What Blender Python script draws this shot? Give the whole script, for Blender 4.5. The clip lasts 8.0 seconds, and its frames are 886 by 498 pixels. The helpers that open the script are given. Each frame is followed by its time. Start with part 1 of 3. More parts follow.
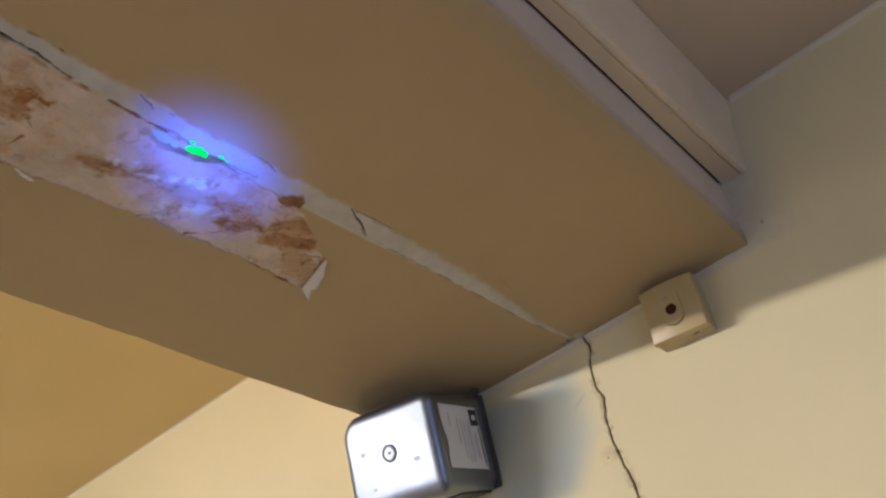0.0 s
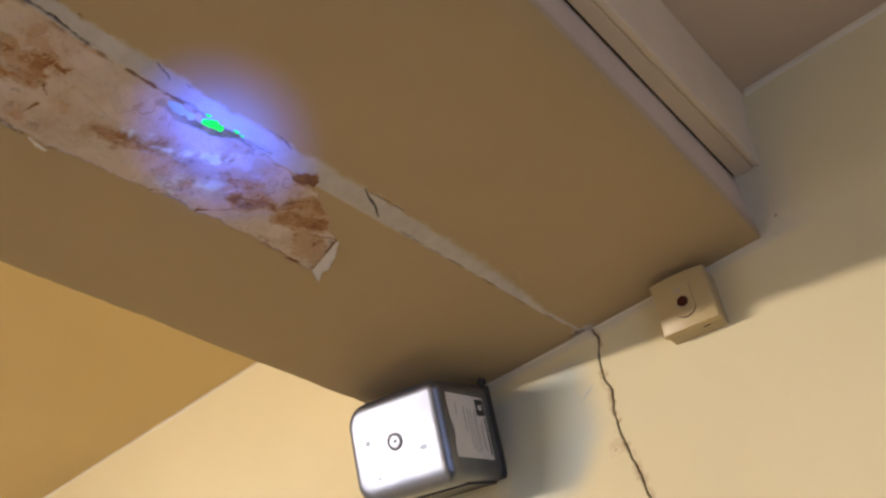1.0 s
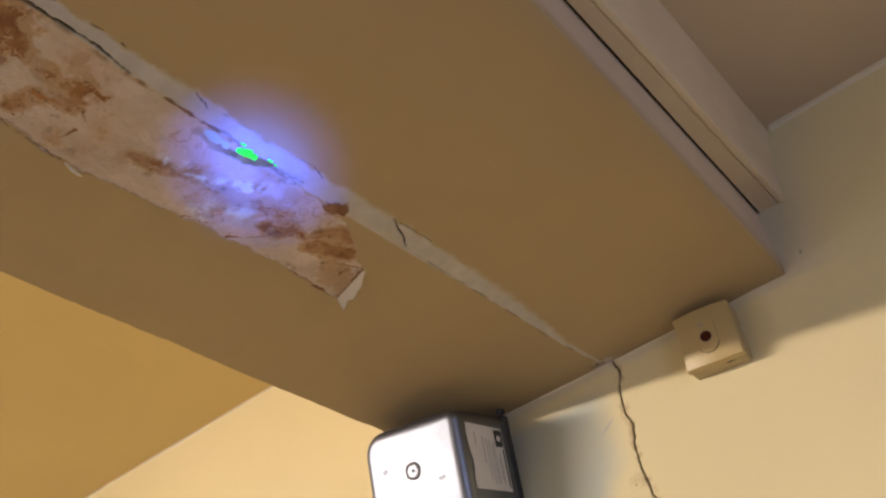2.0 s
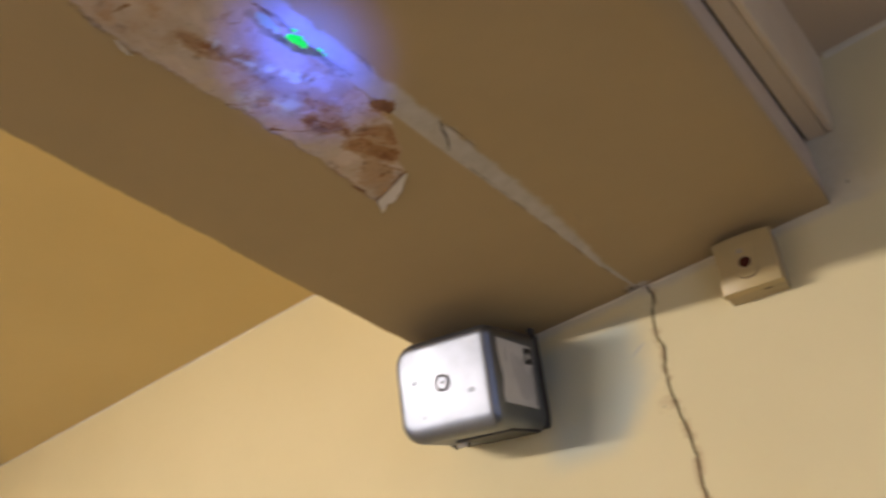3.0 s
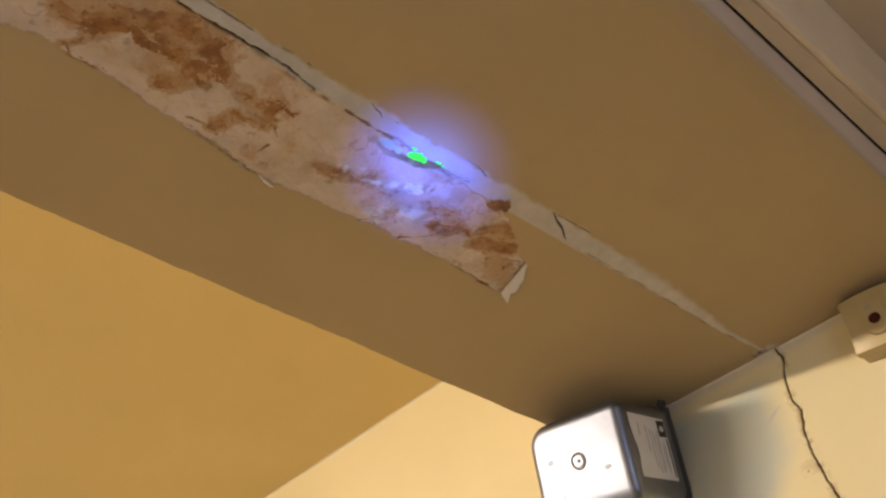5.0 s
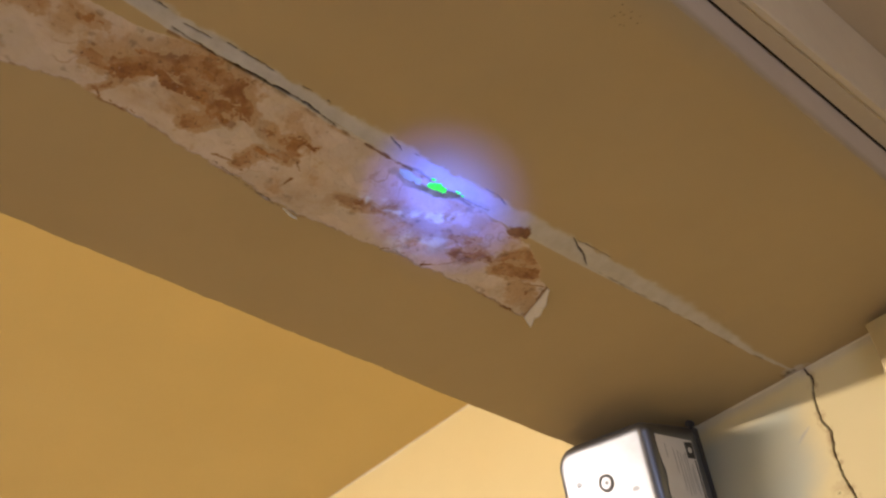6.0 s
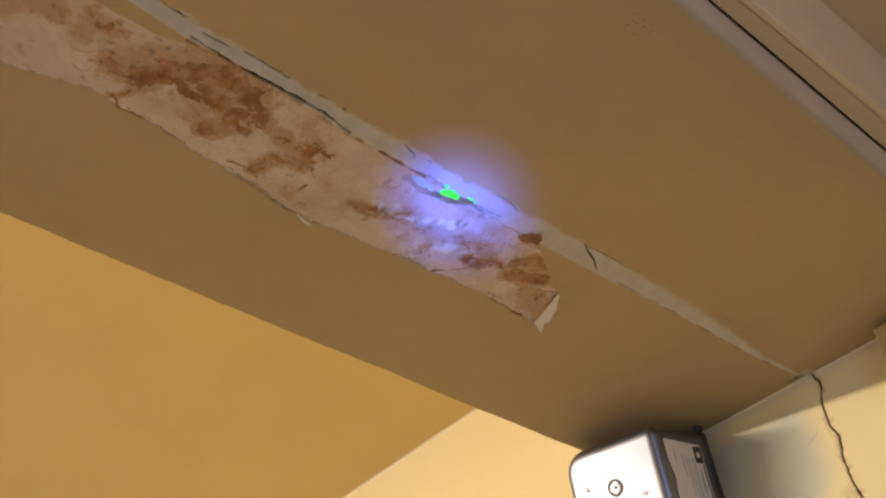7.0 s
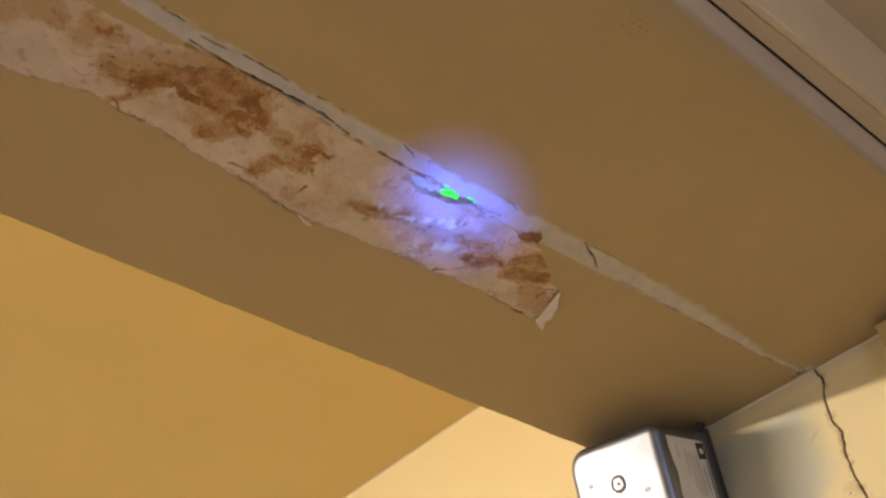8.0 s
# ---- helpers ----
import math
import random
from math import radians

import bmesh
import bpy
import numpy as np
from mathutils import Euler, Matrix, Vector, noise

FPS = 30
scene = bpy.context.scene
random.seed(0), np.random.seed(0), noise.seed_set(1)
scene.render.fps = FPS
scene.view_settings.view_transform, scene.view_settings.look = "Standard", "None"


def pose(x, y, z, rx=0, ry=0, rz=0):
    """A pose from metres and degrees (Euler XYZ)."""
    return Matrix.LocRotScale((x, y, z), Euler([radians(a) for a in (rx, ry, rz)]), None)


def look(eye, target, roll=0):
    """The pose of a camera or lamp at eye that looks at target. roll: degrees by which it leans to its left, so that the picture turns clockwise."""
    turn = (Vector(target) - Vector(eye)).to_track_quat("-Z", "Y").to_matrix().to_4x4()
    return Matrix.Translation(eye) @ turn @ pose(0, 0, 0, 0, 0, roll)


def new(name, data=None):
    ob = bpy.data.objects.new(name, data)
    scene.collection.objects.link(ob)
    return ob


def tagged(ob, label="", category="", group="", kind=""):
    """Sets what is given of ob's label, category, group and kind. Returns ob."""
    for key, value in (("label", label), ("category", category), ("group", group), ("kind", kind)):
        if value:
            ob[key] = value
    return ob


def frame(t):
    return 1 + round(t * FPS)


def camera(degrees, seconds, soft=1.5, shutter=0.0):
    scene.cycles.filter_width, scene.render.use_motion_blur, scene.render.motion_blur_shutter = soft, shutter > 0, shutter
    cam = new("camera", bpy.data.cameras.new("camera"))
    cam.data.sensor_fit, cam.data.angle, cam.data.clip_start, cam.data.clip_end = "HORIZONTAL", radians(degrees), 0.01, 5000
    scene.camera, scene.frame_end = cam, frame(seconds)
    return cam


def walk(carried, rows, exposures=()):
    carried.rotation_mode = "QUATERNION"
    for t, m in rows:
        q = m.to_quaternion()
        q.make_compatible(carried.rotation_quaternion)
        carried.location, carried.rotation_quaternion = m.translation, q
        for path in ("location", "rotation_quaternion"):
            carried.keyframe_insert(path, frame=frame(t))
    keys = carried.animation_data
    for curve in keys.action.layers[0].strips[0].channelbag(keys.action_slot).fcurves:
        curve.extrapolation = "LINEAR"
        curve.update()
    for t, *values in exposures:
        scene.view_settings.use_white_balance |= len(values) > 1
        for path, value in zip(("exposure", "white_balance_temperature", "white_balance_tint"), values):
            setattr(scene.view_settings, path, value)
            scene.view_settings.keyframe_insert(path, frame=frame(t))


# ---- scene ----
cam = camera(54.6, 8.0, soft=2.3, shutter=0.5)
PATH = [
    (0, (0.447, -1.145, 1.447), (-0.351, 0.256, 2.63), -14.8),
    (0.2, (0.442, -1.156, 1.441), (-0.351, 0.235, 2.649), -14.2),
    (0.5, (0.44, -1.157, 1.443), (-0.33, 0.238, 2.652), -14.5),
    (0.8, (0.424, -1.149, 1.439), (-0.345, 0.255, 2.64), -14.3),
    (1, (0.417, -1.14, 1.438), (-0.374, 0.261, 2.626), -13.7),
    (1.2, (0.411, -1.14, 1.443), (-0.392, 0.241, 2.647), -13.2),
    (2.3, (0.402, -1.164, 1.451), (-0.361, 0.216, 2.681), -12.3),
    (2.5, (0.402, -1.144, 1.44), (-0.361, 0.285, 2.613), -12.7),
    (2.7, (0.379, -1.135, 1.434), (-0.399, 0.306, 2.56), -11.6),
    (3, (0.358, -1.148, 1.417), (-0.514, 0.243, 2.559), -8.2),
    (3.2, (0.352, -1.161, 1.407), (-0.611, 0.159, 2.563), -6.1),
    (3.5, (0.344, -1.171, 1.399), (-0.652, 0.087, 2.593), -5.8),
    (3.8, (0.36, -1.186, 1.399), (-0.627, 0.021, 2.65), -5.8),
    (4, (0.373, -1.196, 1.4), (-0.614, -0.014, 2.677), -6.1),
    (4.2, (0.383, -1.209, 1.396), (-0.609, -0.065, 2.702), -6.1),
    (5.3, (0.388, -1.201, 1.405), (-0.594, -0.04, 2.705), -8.7),
    (5.5, (0.394, -1.196, 1.406), (-0.586, -0.043, 2.713), -8.5),
    (5.8, (0.405, -1.205, 1.4), (-0.594, -0.098, 2.735), -8.0),
    (6, (0.415, -1.209, 1.402), (-0.611, -0.128, 2.736), -7.2),
    (6.5, (0.419, -1.222, 1.402), (-0.611, -0.15, 2.741), -7.2),
    (7, (0.411, -1.224, 1.399), (-0.61, -0.149, 2.741), -7.2),
    (7.5, (0.421, -1.222, 1.4), (-0.607, -0.158, 2.746), -7.2),
    (8, (0.422, -1.222, 1.397), (-0.616, -0.157, 2.734), -7.1),
]
EXPOSURES = [
    (0.0, -0.15, 5350, 15), (0.6, -0.10, 5400, 16), (1.0, -0.02, 5850, 17), (2.5, -0.07, 6250, 16), (2.8, -0.30, 6050, 15), (3.0, -0.27, 5950, 15),
    (3.5, -0.32, 6050, 15), (3.8, -0.22, 6250, 14), (4.2, -0.02, 6500, 14), (5.5, 0.04, 6750, 15), (8.0, 0.06, 6900, 15),
]
walk(cam, [(t, look(eye, target, roll)) for t, eye, target, roll in PATH], EXPOSURES)


# ---------------------------------------------------------------- light
world = bpy.data.worlds.new("world")
scene.world = world
world.use_nodes = True
world.node_tree.nodes["Background"].inputs["Color"].default_value = (0.62, 0.72, 0.9, 1)
world.node_tree.nodes["Background"].inputs["Strength"].default_value = 0.15


def lamp(name, kind, m, power, colour):
    data = bpy.data.lights.new(name, kind)
    data.energy, data.color = power, colour
    ob = new(name, data)
    ob.matrix_world = m
    return ob


# warm ceiling fitting across the room, a long row of tubes along it, just above the level of the beam's underside
warm = lamp("ceiling_lamp_light", "AREA", look((-2.25, -3.3, 2.381), (-1.35, -3.3, 1.481)), 225, (1.0, 0.875, 0.72))
warm.data.shape, warm.data.size, warm.data.size_y = "RECTANGLE", 2.6, 0.06
# unseen cool fill lights set in openings added to the east and west walls
for eye, aim, power, colour in (((1.98, -1.9, 1.45), (0, -1.2, 1.7), 11.5, (0.66, 0.735, 1.0)), ((-3.58, -3.5, 1.45), (0, -0.6, 1.7), 18.0, (0.74, 0.83, 1.0))):
    cool = lamp("cool_fill_light", "AREA", look(eye, aim), power, colour)
    cool.data.shape, cool.data.size, cool.data.size_y = "RECTANGLE", 1.1, 1.1
# ultraviolet torch, held beside the camera
for cone, power in ((7.8, 125), (12.0, 70)):  # hot middle and spill of its one beam
    torch = lamp("ultraviolet_torch_light", "SPOT", look((0.30, -1.22, 1.33), (-0.055, -0.697, 2.1)), power, (0.045, 0.125, 1.0))
    torch.data.spot_size, torch.data.spot_blend, torch.data.shadow_soft_size = radians(cone), 1.0, 0.012


# ---------------------------------------------------------------- materials
def mat(name, rough=0.6, metal=0.0):
    m = bpy.data.materials.new(name)
    m.use_nodes = True
    b = m.node_tree.nodes["Principled BSDF"]
    b.inputs["Roughness"].default_value, b.inputs["Metallic"].default_value = rough, metal
    return m, m.node_tree.nodes, m.node_tree.links, b


def noise_node(n, l, scale, detail=4, rough=0.55, stretch=None):
    tex = n.new("ShaderNodeTexNoise")
    tex.inputs["Scale"].default_value, tex.inputs["Detail"].default_value, tex.inputs["Roughness"].default_value = scale, detail, rough
    co = n.new("ShaderNodeTexCoord")
    if stretch:
        mp = n.new("ShaderNodeMapping")
        mp.inputs["Scale"].default_value = stretch
        l.new(co.outputs["Object"], mp.inputs["Vector"])
        l.new(mp.outputs["Vector"], tex.inputs["Vector"])
    else:
        l.new(co.outputs["Object"], tex.inputs["Vector"])
    return tex.outputs["Fac"]


def ramp(n, l, fac, a, b):
    """fac from a..b to 0..1"""
    r = n.new("ShaderNodeMapRange")
    r.inputs["From Min"].default_value, r.inputs["From Max"].default_value = a, b
    l.new(fac, r.inputs["Value"])
    return r.outputs["Result"]


def mix(n, l, fac, a, b):
    """a and b: colours or sockets; fac: a socket or a number."""
    x = n.new("ShaderNodeMix")
    x.data_type = "RGBA"
    for key, v in ((0, fac), (6, a), (7, b)):
        if isinstance(v, bpy.types.NodeSocket):
            l.new(v, x.inputs[key])
        else:
            x.inputs[key].default_value = v if isinstance(v, float) else (*v, 1)
    return x.outputs[2]


def math_node(n, l, op, a, b):
    x = n.new("ShaderNodeMath")
    x.operation = op
    for key, v in ((0, a), (1, b)):
        if isinstance(v, bpy.types.NodeSocket):
            l.new(v, x.inputs[key])
        else:
            x.inputs[key].default_value = v
    return x.outputs[0]


def bump(n, l, b, fac, strength, distance=0.002):
    x = n.new("ShaderNodeBump")
    x.inputs["Strength"].default_value, x.inputs["Distance"].default_value = strength, distance
    l.new(fac, x.inputs["Height"])
    l.new(x.outputs["Normal"], b.inputs["Normal"])


def mottled(name, colour, dark, rough=0.6, scale=3.0, grain=160, relief=0.15, metal=0.0, amount=0.6):
    """A painted or moulded surface with broad blotches and a fine grain."""
    m, n, l, b = mat(name, rough, metal)
    broad = ramp(n, l, noise_node(n, l, scale, 5), 0.35, 0.7)
    fine = noise_node(n, l, grain, 3)
    c = mix(n, l, math_node(n, l, "MULTIPLY", broad, amount), colour, dark)
    c = mix(n, l, math_node(n, l, "MULTIPLY", ramp(n, l, fine, 0.45, 0.75), 0.25), c, dark)
    l.new(c, b.inputs["Base Color"])
    bump(n, l, b, math_node(n, l, "ADD", fine, noise_node(n, l, 25, 3)), relief)
    return m


def worn(name, paint, paint_dark, patch, rough=0.72):
    """Painted plaster whose damage is given by two point attributes: damage (bare plaster, brown stain, dirt, salt crust) and repair (filler, grey patch, algae)."""
    m, n, l, b = mat(name, rough)
    a1, a2 = n.new("ShaderNodeAttribute"), n.new("ShaderNodeAttribute")
    a1.attribute_name, a2.attribute_name = "damage", "repair"
    s1, s2 = n.new("ShaderNodeSeparateColor"), n.new("ShaderNodeSeparateColor")
    l.new(a1.outputs["Color"], s1.inputs[0])
    l.new(a2.outputs["Color"], s2.inputs[0])
    broad, mid, fine = noise_node(n, l, 2.6, 4), noise_node(n, l, 45, 5), noise_node(n, l, 240, 4, 0.65)
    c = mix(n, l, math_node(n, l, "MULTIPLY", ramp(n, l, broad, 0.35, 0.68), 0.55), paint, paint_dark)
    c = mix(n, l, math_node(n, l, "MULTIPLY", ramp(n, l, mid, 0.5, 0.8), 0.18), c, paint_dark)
    bare = mix(n, l, ramp(n, l, mid, 0.35, 0.7), (0.59, 0.495, 0.44), (0.50, 0.395, 0.325))
    bare = mix(n, l, math_node(n, l, "MULTIPLY", ramp(n, l, fine, 0.55, 0.75), 0.18), bare, (0.40, 0.29, 0.20))
    bare = mix(n, l, math_node(n, l, "MULTIPLY", ramp(n, l, noise_node(n, l, 17, 5, 0.6), 0.42, 0.66), 0.55), bare, (0.50, 0.40, 0.275))
    c = mix(n, l, s1.outputs[0], c, bare)
    brown = mix(n, l, ramp(n, l, mid, 0.38, 0.66), (0.36, 0.172, 0.056), (0.215, 0.090, 0.028))
    wet = ramp(n, l, math_node(n, l, "ADD", s1.outputs[1], math_node(n, l, "MULTIPLY", math_node(n, l, "SUBTRACT", mid, 0.5), 0.45)), 0.66, 0.84)
    c = mix(n, l, math_node(n, l, "MINIMUM", math_node(n, l, "MULTIPLY", s1.outputs[1], 1.7), 0.85), c, (0.40, 0.247, 0.118))
    c = mix(n, l, wet, c, brown)
    grit = noise_node(n, l, 150, 6, 0.7)
    c = mix(n, l, math_node(n, l, "MULTIPLY", s1.outputs[1], ramp(n, l, grit, 0.56, 0.64)), c, (0.15, 0.07, 0.026))
    c = mix(n, l, math_node(n, l, "MULTIPLY", math_node(n, l, "MULTIPLY", s1.outputs[0], ramp(n, l, grit, 0.40, 0.30)), 0.3), c, (0.70, 0.62, 0.55))
    filler = mix(n, l, ramp(n, l, mid, 0.35, 0.75), (0.52, 0.485, 0.44), (0.42, 0.385, 0.33))
    c = mix(n, l, s2.outputs[0], c, filler)
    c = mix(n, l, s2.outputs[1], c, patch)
    c = mix(n, l, s2.outputs[2], c, mix(n, l, ramp(n, l, mid, 0.4, 0.6), (0.13, 0.10, 0.03), (0.26, 0.22, 0.07)))
    c = mix(n, l, a1.outputs["Alpha"], c, (0.80, 0.82, 0.80))
    c = mix(n, l, s1.outputs[2], c, (0.045, 0.026, 0.014))
    l.new(c, b.inputs["Base Color"])
    # fixed teal emission painting the salts' glow under the ultraviolet torch
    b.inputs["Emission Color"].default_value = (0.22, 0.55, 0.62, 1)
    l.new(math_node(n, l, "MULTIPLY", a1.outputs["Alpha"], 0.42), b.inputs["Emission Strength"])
    l.new(math_node(n, l, "MULTIPLY", math_node(n, l, "SUBTRACT", 1.0, s1.outputs[2]), 0.5), b.inputs["Specular IOR Level"])
    h = math_node(n, l, "ADD", math_node(n, l, "MULTIPLY", fine, 0.5), mid)
    h = math_node(n, l, "MULTIPLY", h, math_node(n, l, "ADD", math_node(n, l, "MULTIPLY", s1.outputs[0], 1.6), 0.16))
    bump(n, l, b, h, 0.5)
    return m


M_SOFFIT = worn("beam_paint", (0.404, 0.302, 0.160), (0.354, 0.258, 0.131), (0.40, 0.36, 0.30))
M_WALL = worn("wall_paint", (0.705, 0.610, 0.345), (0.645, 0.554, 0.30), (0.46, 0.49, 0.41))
# unseen far walls, darkened to keep warm bounce out of the shadows
M_WALL_FAR = mottled("far_wall_dimmed", (0.40, 0.34, 0.24), (0.35, 0.30, 0.20), 0.7, 2.2, 200, 0.08)
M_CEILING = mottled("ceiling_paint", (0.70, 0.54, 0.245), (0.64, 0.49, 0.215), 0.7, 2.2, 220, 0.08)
# greyer copy of the cream ceiling, the east side's shade in its colour
M_CEILING_SHADE = mottled("ceiling_paint_shaded", (0.60, 0.48, 0.35), (0.52, 0.42, 0.29), 0.7, 2.2, 220, 0.08)
M_TRIM = mottled("trim_gloss_paint", (0.72, 0.60, 0.43), (0.62, 0.50, 0.35), 0.42, 8, 120, 0.08)
# unseen east wall, dark and grey to cut warm bounce
M_PLAIN = mottled("low_bounce_grey", (0.20, 0.205, 0.215), (0.17, 0.175, 0.18), 0.6)
M_CAULK = mottled("caulk", (0.74, 0.67, 0.50), (0.66, 0.58, 0.41), 0.5, 12, 200, 0.1)
# unseen floor from the beam eastwards, made dark to cut bounce light
M_FLOOR_DARK = mottled("low_bounce_floor", (0.065, 0.06, 0.057), (0.045, 0.042, 0.04), 0.9, 3, 300, 0.3)
# unseen west floor, its tone sets the bounce on ceiling and beam
M_FLOOR = mottled("bounce_floor", (0.37, 0.33, 0.27), (0.31, 0.28, 0.225), 0.5, 1.5, 60, 0.1)
M_DARK = mottled("dark_gap", (0.045, 0.028, 0.016), (0.03, 0.019, 0.011), 0.9)
M_CREAM = mottled("cream_plastic", (0.50, 0.385, 0.175), (0.43, 0.32, 0.14), 0.4, 14, 300, 0.03)
M_CREAM_D = mottled("aged_cream_plastic", (0.45, 0.355, 0.19), (0.39, 0.30, 0.15), 0.45, 14, 300, 0.03)
M_PAD_SHADE = mottled("pad_shade", (0.16, 0.11, 0.06), (0.11, 0.075, 0.04), 0.8)
M_RED = mottled("dark_red_lens", (0.07, 0.012, 0.008), (0.04, 0.008, 0.006), 0.2)
M_BLACK = mottled("black_print", (0.02, 0.02, 0.02), (0.03, 0.03, 0.03), 0.5)
M_GREY = mottled("grey_print", (0.32, 0.32, 0.32), (0.26, 0.26, 0.26), 0.6)
M_PAPER = mottled("label_paper", (0.70, 0.68, 0.66), (0.62, 0.60, 0.57), 0.55, 30, 300, 0.03)
M_PLASTIC = mottled("dark_grey_plastic", (0.035, 0.034, 0.036), (0.025, 0.024, 0.026), 0.5, 20, 300, 0.05)
M_MATT = mottled("matt_dark_grey", (0.17, 0.17, 0.175), (0.14, 0.14, 0.145), 0.9, 20, 300, 0.05)
M_FLAKE = mottled("paint_flake", (0.92, 0.88, 0.79), (0.84, 0.78, 0.66), 0.6, 60, 300, 0.2)
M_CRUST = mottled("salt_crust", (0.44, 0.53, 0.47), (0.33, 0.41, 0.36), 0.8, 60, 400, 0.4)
# faint constant glow put into the crust for its tint under the torch
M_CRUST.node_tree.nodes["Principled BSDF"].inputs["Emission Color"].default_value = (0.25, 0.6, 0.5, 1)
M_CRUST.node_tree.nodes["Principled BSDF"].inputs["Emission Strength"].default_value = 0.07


def brushed(name, colour, rough):
    m, n, l, b = mat(name, rough, 1.0)
    streak = noise_node(n, l, 60, 3, 0.6, (1, 8, 30))
    smear = noise_node(n, l, 14, 4)
    l.new(mix(n, l, ramp(n, l, smear, 0.4, 0.75), colour, tuple(0.82 * v for v in colour)), b.inputs["Base Color"])
    l.new(math_node(n, l, "ADD", math_node(n, l, "MULTIPLY", streak, 0.14), math_node(n, l, "ADD", math_node(n, l, "MULTIPLY", smear, 0.12), rough - 0.13)), b.inputs["Roughness"])
    bump(n, l, b, streak, 0.04, 0.0006)
    return m


def light_graded(name, paint, low_tone, z0, z1):
    """An upright painted face, light gradation from its lower edge upwards put into colour."""
    m, n, l, b = mat(name, 0.62)
    xyz = n.new("ShaderNodeSeparateXYZ")
    l.new(n.new("ShaderNodeTexCoord").outputs["Object"], xyz.inputs[0])
    ragged = math_node(n, l, "ADD", xyz.outputs[2], math_node(n, l, "MULTIPLY", math_node(n, l, "SUBTRACT", noise_node(n, l, 38, 4), 0.5), 0.014))
    under = mix(n, l, ramp(n, l, noise_node(n, l, 6, 4), 0.35, 0.7), paint, tuple(0.87 * v for v in paint))
    l.new(mix(n, l, ramp(n, l, ragged, z0, z1), low_tone, under), b.inputs["Base Color"])
    bump(n, l, b, noise_node(n, l, 120, 3), 0.1)
    return m


M_SIDE = light_graded("beam_side_graded_paint", (0.60, 0.50, 0.40), (0.404, 0.302, 0.160), 2.104, 2.138)
M_SMUDGE = brushed("smudged_steel", (0.185, 0.198, 0.226), 0.5)
M_STEEL = brushed("brushed_steel", (0.226, 0.242, 0.280), 0.44)

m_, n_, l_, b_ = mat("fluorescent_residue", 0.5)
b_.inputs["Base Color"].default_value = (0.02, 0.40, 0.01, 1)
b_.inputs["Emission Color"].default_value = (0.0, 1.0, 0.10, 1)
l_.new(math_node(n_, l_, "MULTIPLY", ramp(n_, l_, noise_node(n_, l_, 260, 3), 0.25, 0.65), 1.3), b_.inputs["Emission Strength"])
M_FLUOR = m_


# ---------------------------------------------------------------- mesh helpers
def mesh_object(name, bm, material, parent=None, smooth=False):
    data = bpy.data.meshes.new(name)
    bmesh.ops.recalc_face_normals(bm, faces=bm.faces)
    bm.to_mesh(data)
    bm.free()
    data.materials.append(material)
    if smooth:
        for p in data.polygons:
            p.use_smooth = True
    ob = new(name, data)
    if parent:
        ob.parent = parent
    return ob


def part(name, bm, material, parent, label="", smooth=False):
    ob = mesh_object(name, bm, material, parent, smooth)
    return tagged(ob, label) if label else ob


def add_box(bm, lo, hi, bevel=0.0, segments=2):
    r = bmesh.ops.create_cube(bm, size=1)
    for v in r["verts"]:
        v.co = Vector([a + (c + 0.5) * (b - a) for a, b, c in zip(lo, hi, v.co)])
    if bevel:
        edges = list({e for v in r["verts"] for e in v.link_edges})
        bmesh.ops.bevel(bm, geom=edges, offset=bevel, segments=segments, profile=0.5, affect="EDGES")
    return bm


def box(lo, hi, bevel=0.0, segments=2):
    return add_box(bmesh.new(), lo, hi, bevel, segments)


def add_disc(bm, centre, radius, height, axis="y", seg=40, inner=0.0):
    """A cylinder, or a ring where inner is given, along y, from centre towards -y."""
    outs = []
    for k in range(seg):
        a = 2 * math.pi * k / seg
        c, s = math.cos(a), math.sin(a)
        row = []
        for r, d in ((radius, 0.0), (radius, height), (inner, height), (inner, 0.0)) if inner else ((radius, 0.0), (radius, height)):
            row.append(bm.verts.new((centre[0] + r * c, centre[1] - d, centre[2] + r * s)))
        outs.append(row)
    for k in range(seg):
        a, b = outs[k], outs[(k + 1) % seg]
        for j in range(len(a) if inner else len(a) - 1):
            jj = (j + 1) % len(a)
            bm.faces.new((a[j], b[j], b[jj], a[jj]))
    if not inner:
        bm.faces.new([r[1] for r in outs])
        bm.faces.new([r[0] for r in outs])
    return bm


def extrude_profile(profile, ys, shift):
    """A prism with the profile's (x, z) corners, run along y, moved sideways by shift(y)."""
    bm = bmesh.new()
    rows = [[bm.verts.new((x + shift(y, x, z), y, z)) for x, z in profile] for y in ys]
    for a, b in zip(rows, rows[1:]):
        for j in range(len(profile)):
            k = (j + 1) % len(profile)
            bm.faces.new((a[j], a[k], b[k], b[j]))
    bm.faces.new(rows[0])
    bm.faces.new(rows[-1])
    return bm


def steps(*runs):
    """Coordinates from runs of (start, end, step)."""
    out = []
    for a, b, d in runs:
        out += list(np.linspace(a, b, max(1, round(abs(b - a) / d)), endpoint=False))
    return np.array(out + [runs[-1][1]])


